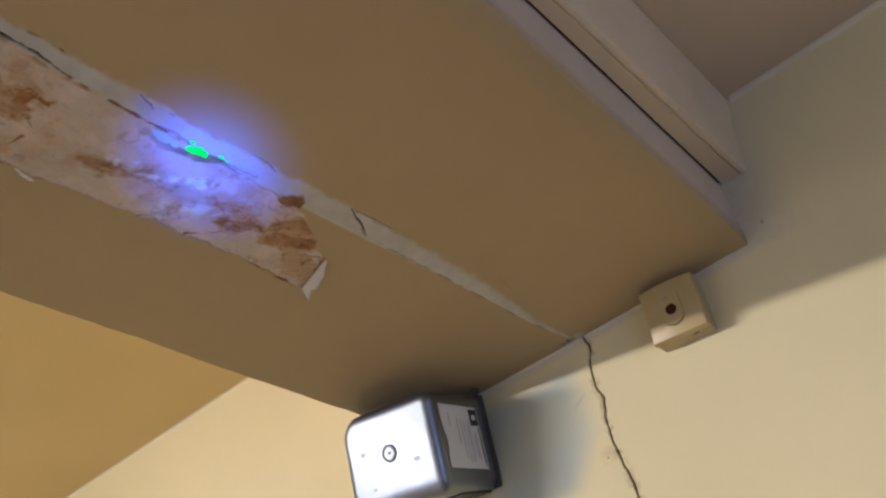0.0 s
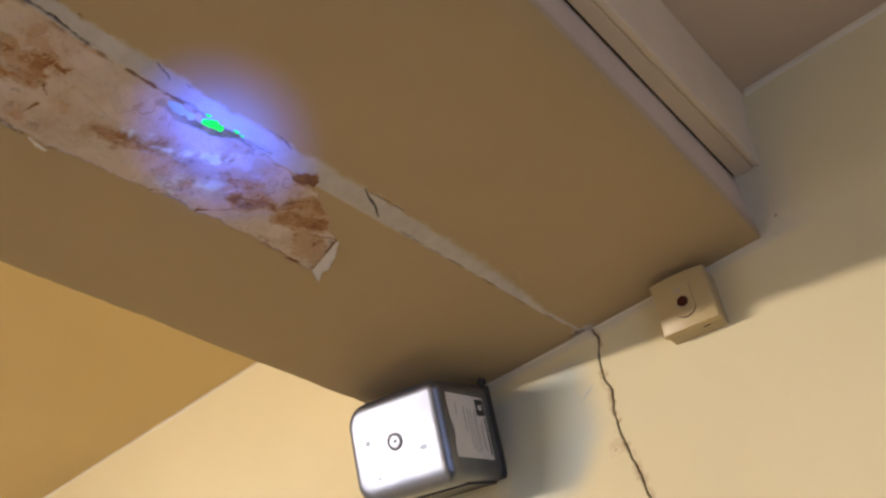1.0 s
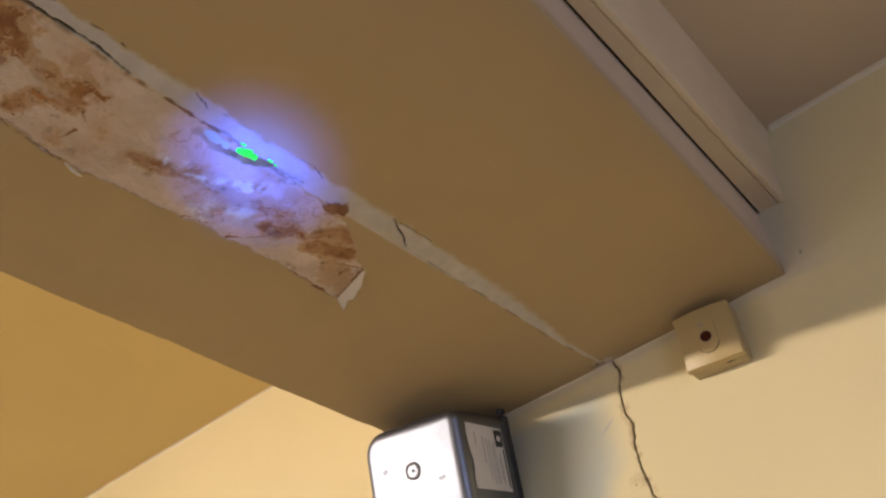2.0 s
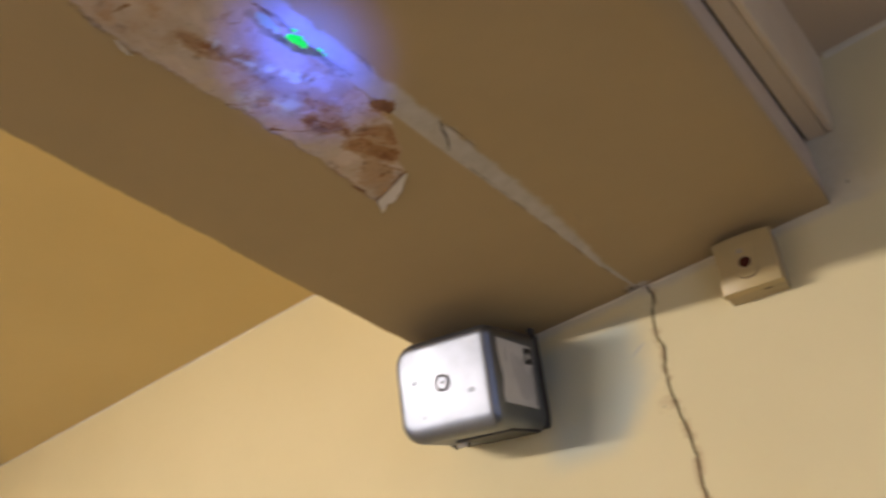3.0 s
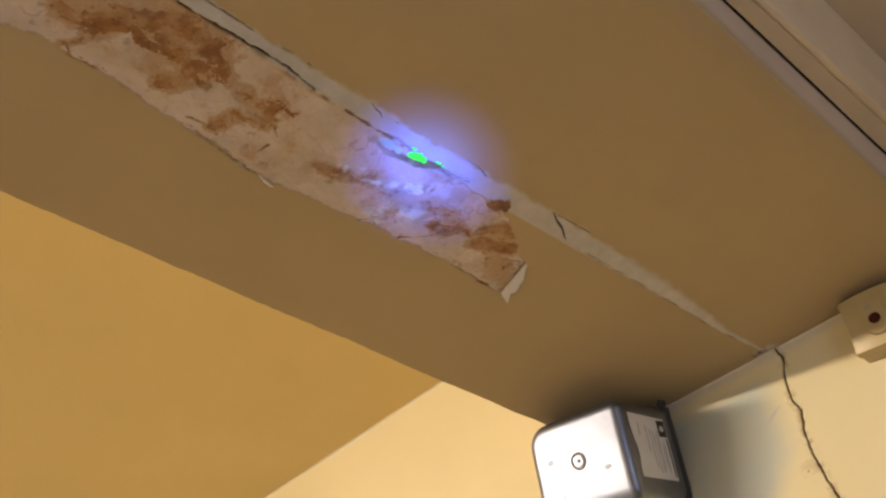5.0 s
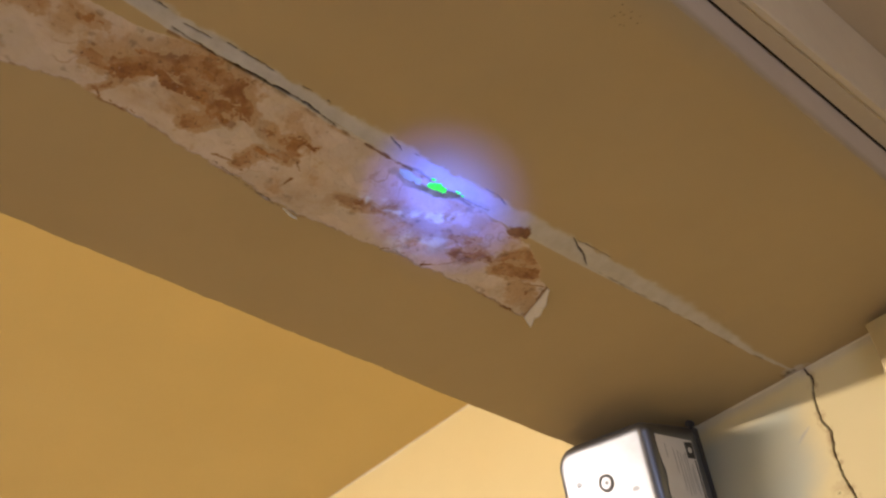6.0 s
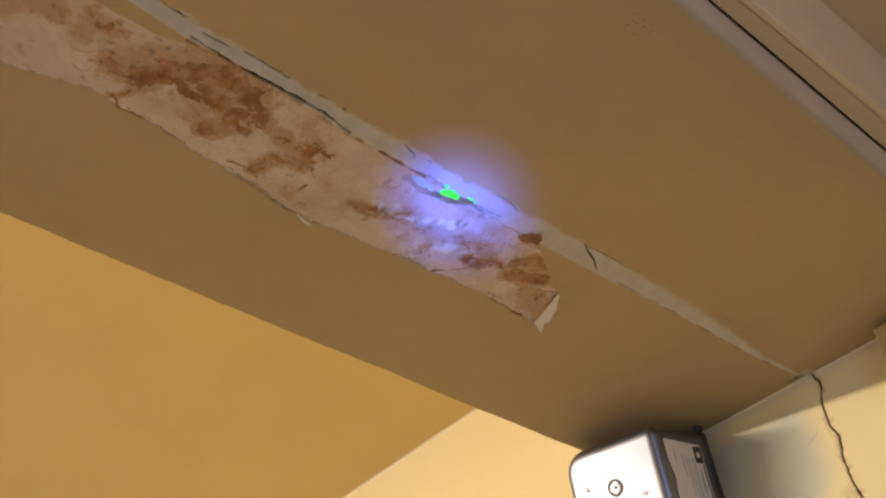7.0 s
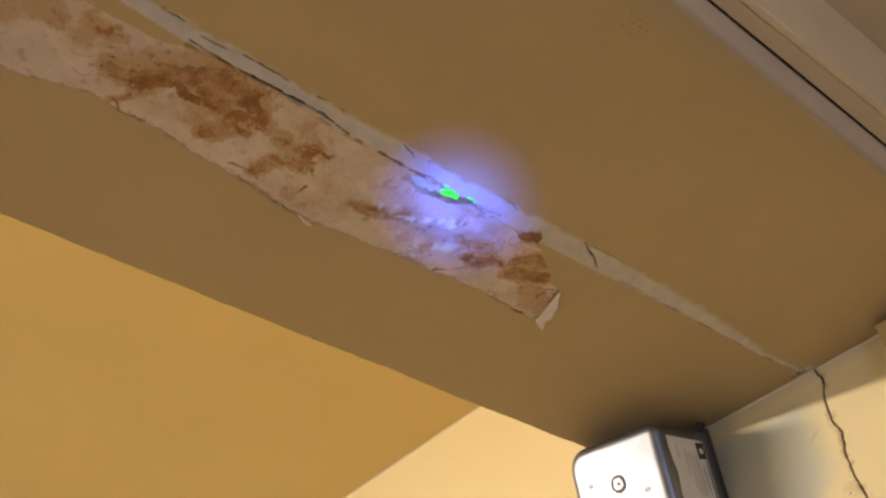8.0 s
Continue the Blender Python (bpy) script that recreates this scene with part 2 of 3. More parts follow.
def relief(name, us, vs, place, masks, material, slab):
    """A finely gridded plaster face. place(u, v, d): the point pushed in by d; masks(u, v): depth and eight damage values. slab: the solid behind it."""
    verts, dam, rep = [], [], []
    for v in vs:
        for u in us:
            d, a, b = masks(float(u), float(v))
            verts.append(place(u, v, d))
            dam.append(a)
            rep.append(b)
    w = len(us)
    faces = [(j * w + i, j * w + i + 1, (j + 1) * w + i + 1, (j + 1) * w + i) for j in range(len(vs) - 1) for i in range(w - 1)]
    n = len(verts)
    lo, hi = slab
    verts += [(x, y, z) for x in (lo[0], hi[0]) for y in (lo[1], hi[1]) for z in (lo[2], hi[2])]
    faces += [tuple(n + k for k in q) for q in ((0, 1, 3, 2), (4, 6, 7, 5), (0, 4, 5, 1), (2, 3, 7, 6), (0, 2, 6, 4), (1, 5, 7, 3))]
    dam += [(0, 0, 0, 0)] * 8
    rep += [(0, 0, 0, 0)] * 8
    data = bpy.data.meshes.new(name)
    data.from_pydata(verts, [], faces)
    for key, values in (("damage", dam), ("repair", rep)):
        data.attributes.new(key, "FLOAT_COLOR", "POINT").data.foreach_set("color", np.array(values, dtype=np.float32).ravel())
    data.materials.append(material)
    for p in data.polygons:
        p.use_smooth = len(p.vertices) == 4 and p.index < len(faces) - 6
    return new(name, data)


def fbm(x, y, scale, octaves=4, seed=0.0):
    return noise.fractal(Vector((x * scale + seed, y * scale - seed, seed * 1.7)), 1.0, 2.0, octaves)


def smooth(a, b, x):
    t = min(1.0, max(0.0, (x - a) / (b - a)))
    return t * t * (3 - 2 * t)


def near_line(x, y, line):
    """Distance to a polyline and how far along it, 0 to 1."""
    best, where = 9.0, 0.0
    for k in range(len(line) - 1):
        (ax, ay), (bx, by) = line[k], line[k + 1]
        dx, dy = bx - ax, by - ay
        s = min(1.0, max(0.0, ((x - ax) * dx + (y - ay) * dy) / (dx * dx + dy * dy)))
        d = math.hypot(x - ax - s * dx, y - ay - s * dy)
        if d < best:
            best, where = d, (k + s) / (len(line) - 1)
    return best, where


# ---------------------------------------------------------------- the plan
Z_BEAM, Z_LEFT, Z_RIGHT = 2.10, 2.411, 2.345
X_BEAM = -0.363
WEST, EAST, SOUTH = -3.6, 2.0, -4.8


def beam_right(y):
    return 0.291 + 0.036 * max(y, -1.2)


# ---------------------------------------------------------------- boxed-in beam underside
STRIP_Y = (-2.0, -1.116, -1.048, -1.01, -0.947, -0.904, -0.871, -0.829, -0.742, -0.641, -0.563, -0.474, -0.278, -0.10, 0.0)
STRIP_L = (-0.045, -0.042, -0.046, -0.042, -0.042, -0.043, -0.047, -0.045, -0.044, -0.046, -0.044, -0.040, -0.030, -0.024, -0.012)
STRIP_RY = (-2.0, -1.098, -1.03, -0.968, -0.886, -0.842, -0.796, -0.731, -0.643, -0.589, -0.51, -0.468, -0.278, -0.10, 0.0)
STRIP_R = (-0.028, -0.028, -0.027, -0.027, -0.027, -0.026, -0.023, -0.024, -0.022, -0.018, -0.014, -0.012, -0.008, -0.016, -0.009)
PEEL_LY = (-2.4, -1.173, -1.144, -1.119, -1.09, -1.07, -1.023, -0.995, -0.966, -0.908, -0.881, -0.861, -0.846, -0.82, -0.784, -0.743, -0.703, -0.676, -0.645, -0.617, -0.536, -0.462)
PEEL_LX = (-0.19, -0.172, -0.166, -0.160, -0.152, -0.156, -0.153, -0.159, -0.163, -0.168, -0.170, -0.177, -0.173, -0.177, -0.171, -0.169, -0.165, -0.160, -0.163, -0.158, -0.158, -0.161)
PEEL_UY = (-2.4, -1.141, -1.098, -1.066, -1.043, -1.01, -0.681, -0.638, -0.612, -0.587, -0.561, -0.542, -0.514, -0.501, -0.482, -0.462)
PEEL_UX = (-0.062, -0.061, -0.061, -0.059, -0.052, -0.043, -0.044, -0.046, -0.048, -0.052, -0.056, -0.063, -0.078, -0.092, -0.098, -0.152)
# pale tan tide marks: runs of damp, each with its reach and strength
WASHES = (
    (((-0.125, -1.22), (-0.094, -1.173), (-0.082, -1.147), (-0.08, -1.127)), 0.0218, 0.86),
    (((-0.08, -1.127), (-0.079, -1.106), (-0.078, -1.085), (-0.073, -1.058)), 0.0230, 0.80),
    (((-0.095, -1.157), (-0.106, -1.142), (-0.104, -1.122)), 0.0103, 0.57),
    (((-0.112, -1.09), (-0.099, -1.068), (-0.077, -1.05), (-0.067, -1.029)), 0.0196, 0.80),
    (((-0.143, -1.056), (-0.117, -1.029), (-0.114, -1.0), (-0.12, -0.938), (-0.114, -0.921)), 0.0184, 0.40),
    (((-0.128, -0.94), (-0.136, -0.87), (-0.139, -0.838)), 0.0218, 0.34),
    (((-0.165, -0.866), (-0.165, -0.82), (-0.129, -0.782)), 0.0138, 0.48),
    (((-0.066, -0.917), (-0.067, -0.859), (-0.057, -0.805)), 0.0161, 0.40),
)
WASHES_EAST = (
    (((-0.126, -0.78), (-0.116, -0.723), (-0.098, -0.67), (-0.096, -0.635)), 0.0184, 0.63),
    (((-0.132, -0.658), (-0.106, -0.616), (-0.096, -0.568)), 0.0138, 0.52),
    (((-0.056, -0.682), (-0.056, -0.637), (-0.078, -0.586)), 0.0161, 0.46),
    (((-0.125, -0.518), (-0.137, -0.489), (-0.148, -0.47)), 0.0189, 0.92),
)
# brown water stains with crisp edges
BROWNS = (
    (((-0.115, -1.086), (-0.107, -1.064), (-0.088, -1.045), (-0.072, -1.024), (-0.063, -1.001)), 0.0147, 1.09),
    (((-0.063, -1.001), (-0.065, -0.981), (-0.072, -0.965)), 0.0191, 1.16),
    (((-0.086, -1.003), (-0.091, -0.981), (-0.104, -0.967)), 0.0162, 1.09),
    (((-0.131, -0.985), (-0.123, -0.972), (-0.108, -0.965), (-0.094, -0.958)), 0.0112, 1.16),
    (((-0.073, -0.959), (-0.083, -0.943), (-0.093, -0.926), (-0.092, -0.91)), 0.0098, 1.10),
    (((-0.101, -0.908), (-0.093, -0.892), (-0.083, -0.877)), 0.0098, 0.84),
    (((-0.145, -0.912), (-0.13, -0.91), (-0.119, -0.902), (-0.118, -0.888), (-0.103, -0.878), (-0.086, -0.87)), 0.0084, 1.16),
    (((-0.148, -1.076), (-0.136, -1.066), (-0.121, -1.061)), 0.0070, 0.95),
    (((-0.077, -1.128), (-0.079, -1.113), (-0.081, -1.099)), 0.0084, 0.89),
    (((-0.094, -1.158), (-0.095, -1.148)), 0.0070, 0.73),
)
BROWNS_EAST = (
    (((-0.101, -0.657), (-0.098, -0.638), (-0.095, -0.622)), 0.0119, 1.03),
    (((-0.12, -0.629), (-0.118, -0.613), (-0.105, -0.604)), 0.0083, 1.51),
    (((-0.103, -0.6), (-0.102, -0.577), (-0.09, -0.569)), 0.0059, 0.88),
    (((-0.089, -0.567), (-0.074, -0.558), (-0.07, -0.542)), 0.0105, 1.40),
    (((-0.105, -0.554), (-0.098, -0.534), (-0.088, -0.519)), 0.0133, 1.40),
    (((-0.05, -0.589), (-0.038, -0.578)), 0.0068, 1.16),
    (((-0.116, -0.514), (-0.130, -0.492), (-0.142, -0.474)), 0.0150, 0.62),
    (((-0.125, -0.792), (-0.121, -0.776), (-0.118, -0.754), (-0.11, -0.736), (-0.108, -0.711), (-0.097, -0.687)), 0.0080, 1.35),
    (((-0.132, -0.682), (-0.115, -0.681), (-0.103, -0.667)), 0.0077, 1.05),
    (((-0.088, -0.686), (-0.079, -0.673)), 0.0077, 1.05),
)
# dark rusty runs inside them
RUST = (
    (((-0.116, -1.066), (-0.098, -1.04), (-0.1, -1.02)), 0.0063, 0.95),
    (((-0.1, -1.02), (-0.096, -1.001), (-0.095, -0.985)), 0.0050, 1.00),
    (((-0.105, -0.973), (-0.091, -0.965), (-0.092, -0.957)), 0.0063, 0.90),
    (((-0.112, -0.965), (-0.106, -0.951)), 0.0050, 1.00),
    (((-0.08, -0.957), (-0.093, -0.944), (-0.098, -0.934)), 0.0025, 0.90),
    (((-0.096, -0.874), (-0.084, -0.869)), 0.0063, 1.00),
    (((-0.12, -0.903), (-0.118, -0.888)), 0.0037, 0.90),
    (((-0.084, -1.064), (-0.084, -1.056)), 0.0037, 0.80),
    (((-0.069, -0.996), (-0.069, -0.989)), 0.0037, 0.90),
    (((-0.078, -1.023), (-0.082, -1.018)), 0.0037, 0.70),
    (((-0.151, -1.074), (-0.155, -1.065)), 0.0025, 1.00),
    (((-0.078, -1.109), (-0.08, -1.099)), 0.0037, 0.80),
    (((-0.123, -0.782), (-0.119, -0.754), (-0.109, -0.729)), 0.0025, 0.80),
    (((-0.119, -0.625), (-0.117, -0.608)), 0.0037, 1.00),
)
# dark scratches, specks and torn edges
SCRATCHES = (
    (((-0.154, -0.862), (-0.135, -0.853)), 0.0018, 0.76),
    (((-0.156, -0.904), (-0.149, -0.9)), 0.0018, 0.66),
    (((-0.167, -0.826), (-0.15, -0.799)), 0.0018, 0.47),
    (((-0.111, -0.863), (-0.119, -0.856)), 0.0009, 0.85),
    (((-0.146, -1.094), (-0.147, -1.087)), 0.0009, 0.66),
    (((-0.152, -1.055), (-0.153, -1.052)), 0.0009, 0.85),
    (((-0.15, -1.041), (-0.15, -1.038)), 0.0009, 0.76),
    (((-0.15, -1.034), (-0.151, -1.029)), 0.0009, 0.76),
    (((-0.166, -1.144), (-0.166, -1.138)), 0.0018, 0.57),
    (((-0.144, -1.001), (-0.136, -0.988)), 0.0009, 0.57),
    (((-0.154, -0.941), (-0.152, -0.921)), 0.0027, 0.47),
)
SCRATCHES_EAST = (
    (((-0.158, -0.692), (-0.159, -0.684)), 0.0018, 0.95),
    (((-0.166, -0.705), (-0.158, -0.695)), 0.0009, 0.76),
    (((-0.16, -0.68), (-0.156, -0.676)), 0.0009, 0.76),
    (((-0.162, -0.644), (-0.154, -0.637)), 0.0018, 0.95),
    (((-0.154, -0.637), (-0.136, -0.617), (-0.116, -0.607)), 0.0009, 0.76),
    (((-0.111, -0.515), (-0.106, -0.499), (-0.099, -0.48)), 0.0009, 0.85),
    (((-0.099, -0.48), (-0.128, -0.472), (-0.16, -0.462)), 0.0009, 0.71),
    (((-0.045, -0.692), (-0.043, -0.672), (-0.041, -0.644)), 0.0013, 0.85),
    (((-0.155, -0.589), (-0.155, -0.57), (-0.16, -0.56), (-0.159, -0.535), (-0.159, -0.505)), 0.0009, 0.57),
    (((-0.047, -0.821), (-0.046, -0.782), (-0.042, -0.745), (-0.044, -0.731)), 0.0026, 0.80),
)
# open splits in the paint along the joint
SPLITS = (
    ((-0.0280, -1.0034), (-0.0270, -0.9674), (-0.0290, -0.9434)), ((-0.0260, -0.9154), (-0.0250, -0.9054)), ((-0.0250, -0.8884), (-0.0260, -0.8814)),
    ((-0.0240, -0.8034), (-0.0310, -0.7834)), ((-0.0270, -0.7714), (-0.0260, -0.7594)), ((-0.0200, -0.6694), (-0.0180, -0.6504), (-0.0240, -0.6294)),
    ((-0.0280, -1.0854), (-0.0290, -1.0604)), ((-0.0330, -1.0414), (-0.0320, -1.0134)),
    ((-0.0140, -0.5200), (-0.0210, -0.5070), (-0.0260, -0.4900), (-0.0370, -0.4720)), ((-0.0145, -0.5180), (-0.0105, -0.4820), (-0.0090, -0.4450)),
    ((-0.0420, -1.0480), (-0.0440, -1.0000), (-0.0410, -0.9550), (-0.0400, -0.9000), (-0.0460, -0.8600)),
    ((-0.162, -0.935), (-0.170, -0.900), (-0.176, -0.856), (-0.1765, -0.838)),
)
SEAM = ((-0.037, -0.472), (-0.031, -0.30), (-0.026, -0.12), (-0.018, -0.05))


def strongest(x, y, runs, fall):
    """The strongest of the runs at a point; each fades out across its reach."""
    best = 0.0
    for line, r, k in runs:
        if min(p[1] for p in line) - 2.2 * r < y < max(p[1] for p in line) + 2.2 * r:
            q = near_line(x, y, line)[0] / r
            if q < 2.2:
                best = max(best, k * math.exp(-fall * q * q))
    return best


def soffit_masks(x, y):
    n1, n2, n3 = fbm(x, y, 9, 3, 3.1), fbm(x, y, 60, 4, 7.7), fbm(x, y, 170, 3, 1.3)
    sl, sr = float(np.interp(y, STRIP_Y, STRIP_L)) + 0.0012 * n2, float(np.interp(y, STRIP_RY, STRIP_R)) + (0.0022 if y < -0.6 else 0.0007) * n2
    depth, dirt, grey, algae = 0.0012 * n1, 0.0, 0.0, 0.0
    # bevelled filler strip: the right-hand board sits a little higher
    t = (x - sl) / max(sr - sl, 0.002)
    tall = 0.004 * smooth(0.0, -0.25, y)
    soft = smooth(-0.42, -0.25, y)
    # the filler's pale grey also carries the light on the right-facing bevel
    filler = smooth(-0.08, 0.04, t) * smooth(max(1.15 + 0.25 * n2, 0.95) + 0.2 * soft, 0.80 - 0.35 * soft, t)
    if y > -0.62:
        filler *= 0.92 + 0.12 * n2
    depth += tall * (smooth(0.0, 1.0, t) if t < 1 else smooth(sr + 0.10, sr + 0.01, x))
    filler = max(filler, 0.9 * smooth(0.024, 0.012, math.hypot(x + 0.014, (y + 0.006) * 1.3) + 0.010 * n2))
    # peeled area
    lo, up = float(np.interp(y, PEEL_LY, PEEL_LX)), float(np.interp(y, PEEL_UY, PEEL_UX))
    sd = min(x - lo + 0.0035 * n2 + 0.002 * n3, up - x + (0.0008 if y < -0.64 else 0.005) * n2 + 0.001 * n3, -0.461 - y)
    bare = smooth(-0.0008, 0.0012, sd)
    depth += 0.0009 * bare + 0.0012 * bare * n2
    # stains
    wx, wy = x + 0.008 * n2 + 0.003 * n3, y + 0.011 * fbm(x, y, 40, 4, 8.1) + 0.004 * n3
    grain = 0.34 * fbm(x + 0.01 * n3, y, 48, 5, 4.9) + 0.16 * fbm(x, y, 130, 3, 2.9)
    pale = max(strongest(wx, wy, WASHES, 0.8), strongest(wx, wy, WASHES_EAST, 0.8)) + 0.60 * fbm(x, y, 26, 5, 12.5)
    crisp = max(strongest(wx, wy, BROWNS, 0.7), strongest(wx, wy, BROWNS_EAST, 0.7)) + grain
    dark = strongest(wx, wy, RUST, 0.7) + 1.1 * grain
    stain = 0.34 * smooth(0.12, 0.80, pale) + 0.10 * smooth(0.55, 0.60, pale)
    stain = max(stain, 0.28 * smooth(0.20, 0.36, crisp) + 0.26 * smooth(0.40, 0.46, crisp) + 0.26 * smooth(0.66, 0.92, crisp))
    stain = min(1.0, max(stain, 0.98 * smooth(0.40, 0.66, dark))) * bare
    mx, my = x + 0.0016 * n3, y + 0.0022 * n2
    mark = max(strongest(mx, my, SCRATCHES, 0.9), strongest(mx, my, SCRATCHES_EAST, 0.9))
    mark = smooth(0.40, 0.75, mark + 0.40 * n2)
    if x < -0.1 and abs(sd) < 0.0022:  # torn lower edge
        mark = max(mark, 0.8 * smooth(0.12, 0.45, fbm(x, y, 28, 2, 9.2)) * smooth(0.0022, 0.0006, abs(sd)))
    stain, dirt = max(stain, mark), max(dirt, 0.40 * mark)
    # light brown bloom, and the filler ledge's shade painted as a dark rim
    if -1.05 < y < -0.66:
        rim = abs(x - sl + 0.002) / 0.0042
        if rim < 1:
            stain = max(stain, 0.9 * (1 - rim) * smooth(-0.3, 0.3, n1 + 0.4 * n2 + 0.2))
            dirt = max(dirt, 0.5 * (1 - rim) * smooth(-0.1, 0.35, n2))
    # algae and grey crust beside the joint
    d, s = near_line(x, y, ((-0.058, -0.772), (-0.062, -0.751), (-0.059, -0.731), (-0.056, -0.713), (-0.043, -0.690)))
    if d < 0.02:
        algae = 0.95 * smooth(0.0075, 0.0030, d + 0.003 * n2) * (0.45 + 0.55 * smooth(0.2, 0.6, s)) * (x < sl + 0.004)
    d, s = near_line(x, y, ((-0.047, -0.690), (-0.046, -0.672), (-0.043, -0.648)))
    grey = 0.8 * smooth(0.008, 0.005, d + 0.002 * n2)
    grey = max(grey, 0.8 * smooth(0.010, 0.006, math.hypot(x + 0.054, (y + 0.752) * 0.7) + 0.003 * n2))
    d, s = near_line(x, y, ((-0.100, -0.715), (-0.105, -0.675), (-0.125, -0.650)))
    grey = max(grey, 0.7 * smooth(0.020, 0.006, d + 0.006 * n2))
    # dark stained scrap left on the joint
    scrap = smooth(0.0112, 0.0092, math.hypot(x + 0.046, (y + 0.588) * 0.75) + 0.008 * n2)
    filler, stain, dirt, depth = filler * (1 - scrap), max(stain, 0.95 * scrap), max(dirt, 0.25 * scrap), depth - 0.0018 * scrap
    # torn layers of old paint and paper, each with a thin dirty edge
    if bare > 0.5:
        q = 2.2 * fbm(x, y, 15, 4, 11.3)
        edge = smooth(0.09, 0.02, abs(q - round(q))) * smooth(0.08, 0.40, fbm(x, y, 23, 2, 14.0))
        dirt, stain = max(dirt, 0.10 * edge * bare), max(stain, 0.28 * edge * bare)
        dirt = max(dirt, 0.30 * smooth(0.42, 0.62, fbm(x, y, 85, 3, 21.0)) * smooth(-0.1, 0.3, n1 + n2))
        depth += 0.0005 * math.floor(q)
        grey = max(grey, 0.30 * (math.floor(q) % 2) * smooth(-0.2, 0.4, fbm(x, y, 12, 2, 15.0)))
    # splits
    jx, jy = x + 0.0011 * n3, y + 0.002 * n2
    for line in SPLITS:
        if abs(jy - line[0][1]) < 0.25:
            d, s = near_line(jx, jy, line)
            if d < 0.004:
                w = (0.0012 if line[0] == (-0.0420, -1.0480) else 0.0010 if line[0] == (-0.0140, -0.5200) else 0.0004 if line[0] == (-0.0145, -0.5180) else 0.00048 if line[0][0] > -0.12 else 0.00045) * (0.75 + 0.6 * n2) * (0.45 + math.sin(math.pi * min(1, max(0, s))) * 0.9)
                cut = smooth(w * 1.35, w * 0.55, d)
                dirt, depth = max(dirt, cut), depth + 0.004 * cut
    if y > -0.5:
        d, s = near_line(jx, jy, SEAM)
        cut = smooth(0.0016, 0.0006, d) * smooth(-0.25, 0.25, fbm(x, y, 40, 3, 4.4) + 0.02)
        dirt, depth = max(dirt, 0.45 * cut), depth + 0.0015 * cut
        if y > -0.03 and x < 0.0:
            dirt = max(dirt, 0.7 * smooth(0.25, 0.5, n2) * smooth(0.022, 0.008, math.hypot(x + 0.016, y + 0.012)))
    # wrinkle in the paint beside the joint near the wall
    d, s = near_line(x, y, ((0.010, -0.255), (0.006, -0.225), (-0.004, -0.200)))
    depth -= 0.0022 * smooth(0.006, 0.001, d) * math.sin(math.pi * s)
    # fly specks
    if 0.235 < x < 0.262 and -0.735 < y < -0.70:
        dirt = max(dirt, 0.8 * smooth(0.57, 0.65, fbm(x, y, 520, 1, 2.0)))
    # white salt crust
    salt = 0.0
    if -0.79 < y < -0.62 and bare > 0.5:
        d, s = near_line(x, y, ((-0.110, -0.772), (-0.106, -0.745), (-0.103, -0.715), (-0.090, -0.694), (-0.074, -0.667)))
        salt = 0.40 * smooth(0.013, 0.002, d + 0.006 * n2) * smooth(-0.15, 0.45, fbm(x, y, 75, 5, 19.0))
        d, s = near_line(x, y, ((-0.144, -0.690), (-0.140, -0.676), (-0.122, -0.662)))
        salt = max(salt, 0.34 * smooth(0.026, 0.002, d + 0.008 * n2) * smooth(-0.35, 0.45, fbm(x, y, 60, 4, 23.0)))
        depth -= 0.0012 * salt
    return depth, (bare, stain, dirt, salt), (filler, grey, algae, 0)


def soffit_place(u, v, d):
    right = beam_right(v)
    x = u if u < 0.15 else 0.15 + (u - 0.15) * (right - 0.15) / 0.141
    drop = 0.0
    if u > 0.251:  # rounded arris
        drop = 0.009 * ((u - 0.251) / 0.040) ** 2 * smooth(-0.012, -0.10, v)
    if u < X_BEAM + 0.004:
        x += 0.0022 * fbm(0, v, 11, 4, 8.8) + 0.0012 * fbm(0, v, 70, 2, 1.8)
    return (x, v, Z_BEAM + d + drop)


us = steps((X_BEAM, -0.20, 0.008), (-0.20, -0.06, 0.0011), (-0.06, -0.005, 0.0010), (-0.005, 0.02, 0.0022), (0.02, 0.235, 0.008), (0.235, 0.265, 0.002), (0.265, 0.291, 0.0026))
vs = steps((SOUTH, -1.5, 0.12), (-1.5, -1.22, 0.006), (-1.22, -1.13, 0.0025), (-1.13, -0.44, 0.0012), (-0.44, 0.0, 0.005))
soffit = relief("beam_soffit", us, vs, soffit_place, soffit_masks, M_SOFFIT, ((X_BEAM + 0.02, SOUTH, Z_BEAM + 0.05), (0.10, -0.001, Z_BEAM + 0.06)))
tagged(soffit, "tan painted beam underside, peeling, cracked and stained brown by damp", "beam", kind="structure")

# beam sides
ys = steps((SOUTH, -1.2, 0.6), (-1.2, 0.0, 0.05))
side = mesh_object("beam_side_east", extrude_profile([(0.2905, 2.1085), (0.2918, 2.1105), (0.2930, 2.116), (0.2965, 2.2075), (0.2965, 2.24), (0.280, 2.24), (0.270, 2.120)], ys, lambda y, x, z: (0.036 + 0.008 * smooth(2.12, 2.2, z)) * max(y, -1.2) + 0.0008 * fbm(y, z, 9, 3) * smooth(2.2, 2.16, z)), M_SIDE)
for v in side.data.vertices:
    if v.co.z < 2.1165:
        v.co.z -= 0.0068 * smooth(-0.10, -0.012, v.co.y)
tagged(side, "grey-cream upright face of the boxed-in beam, light gradation painted in", "beam", kind="structure")
side = mesh_object("beam_side_west", box((X_BEAM, SOUTH, Z_BEAM + 0.003), (X_BEAM + 0.018, 0, Z_LEFT)), M_CEILING)
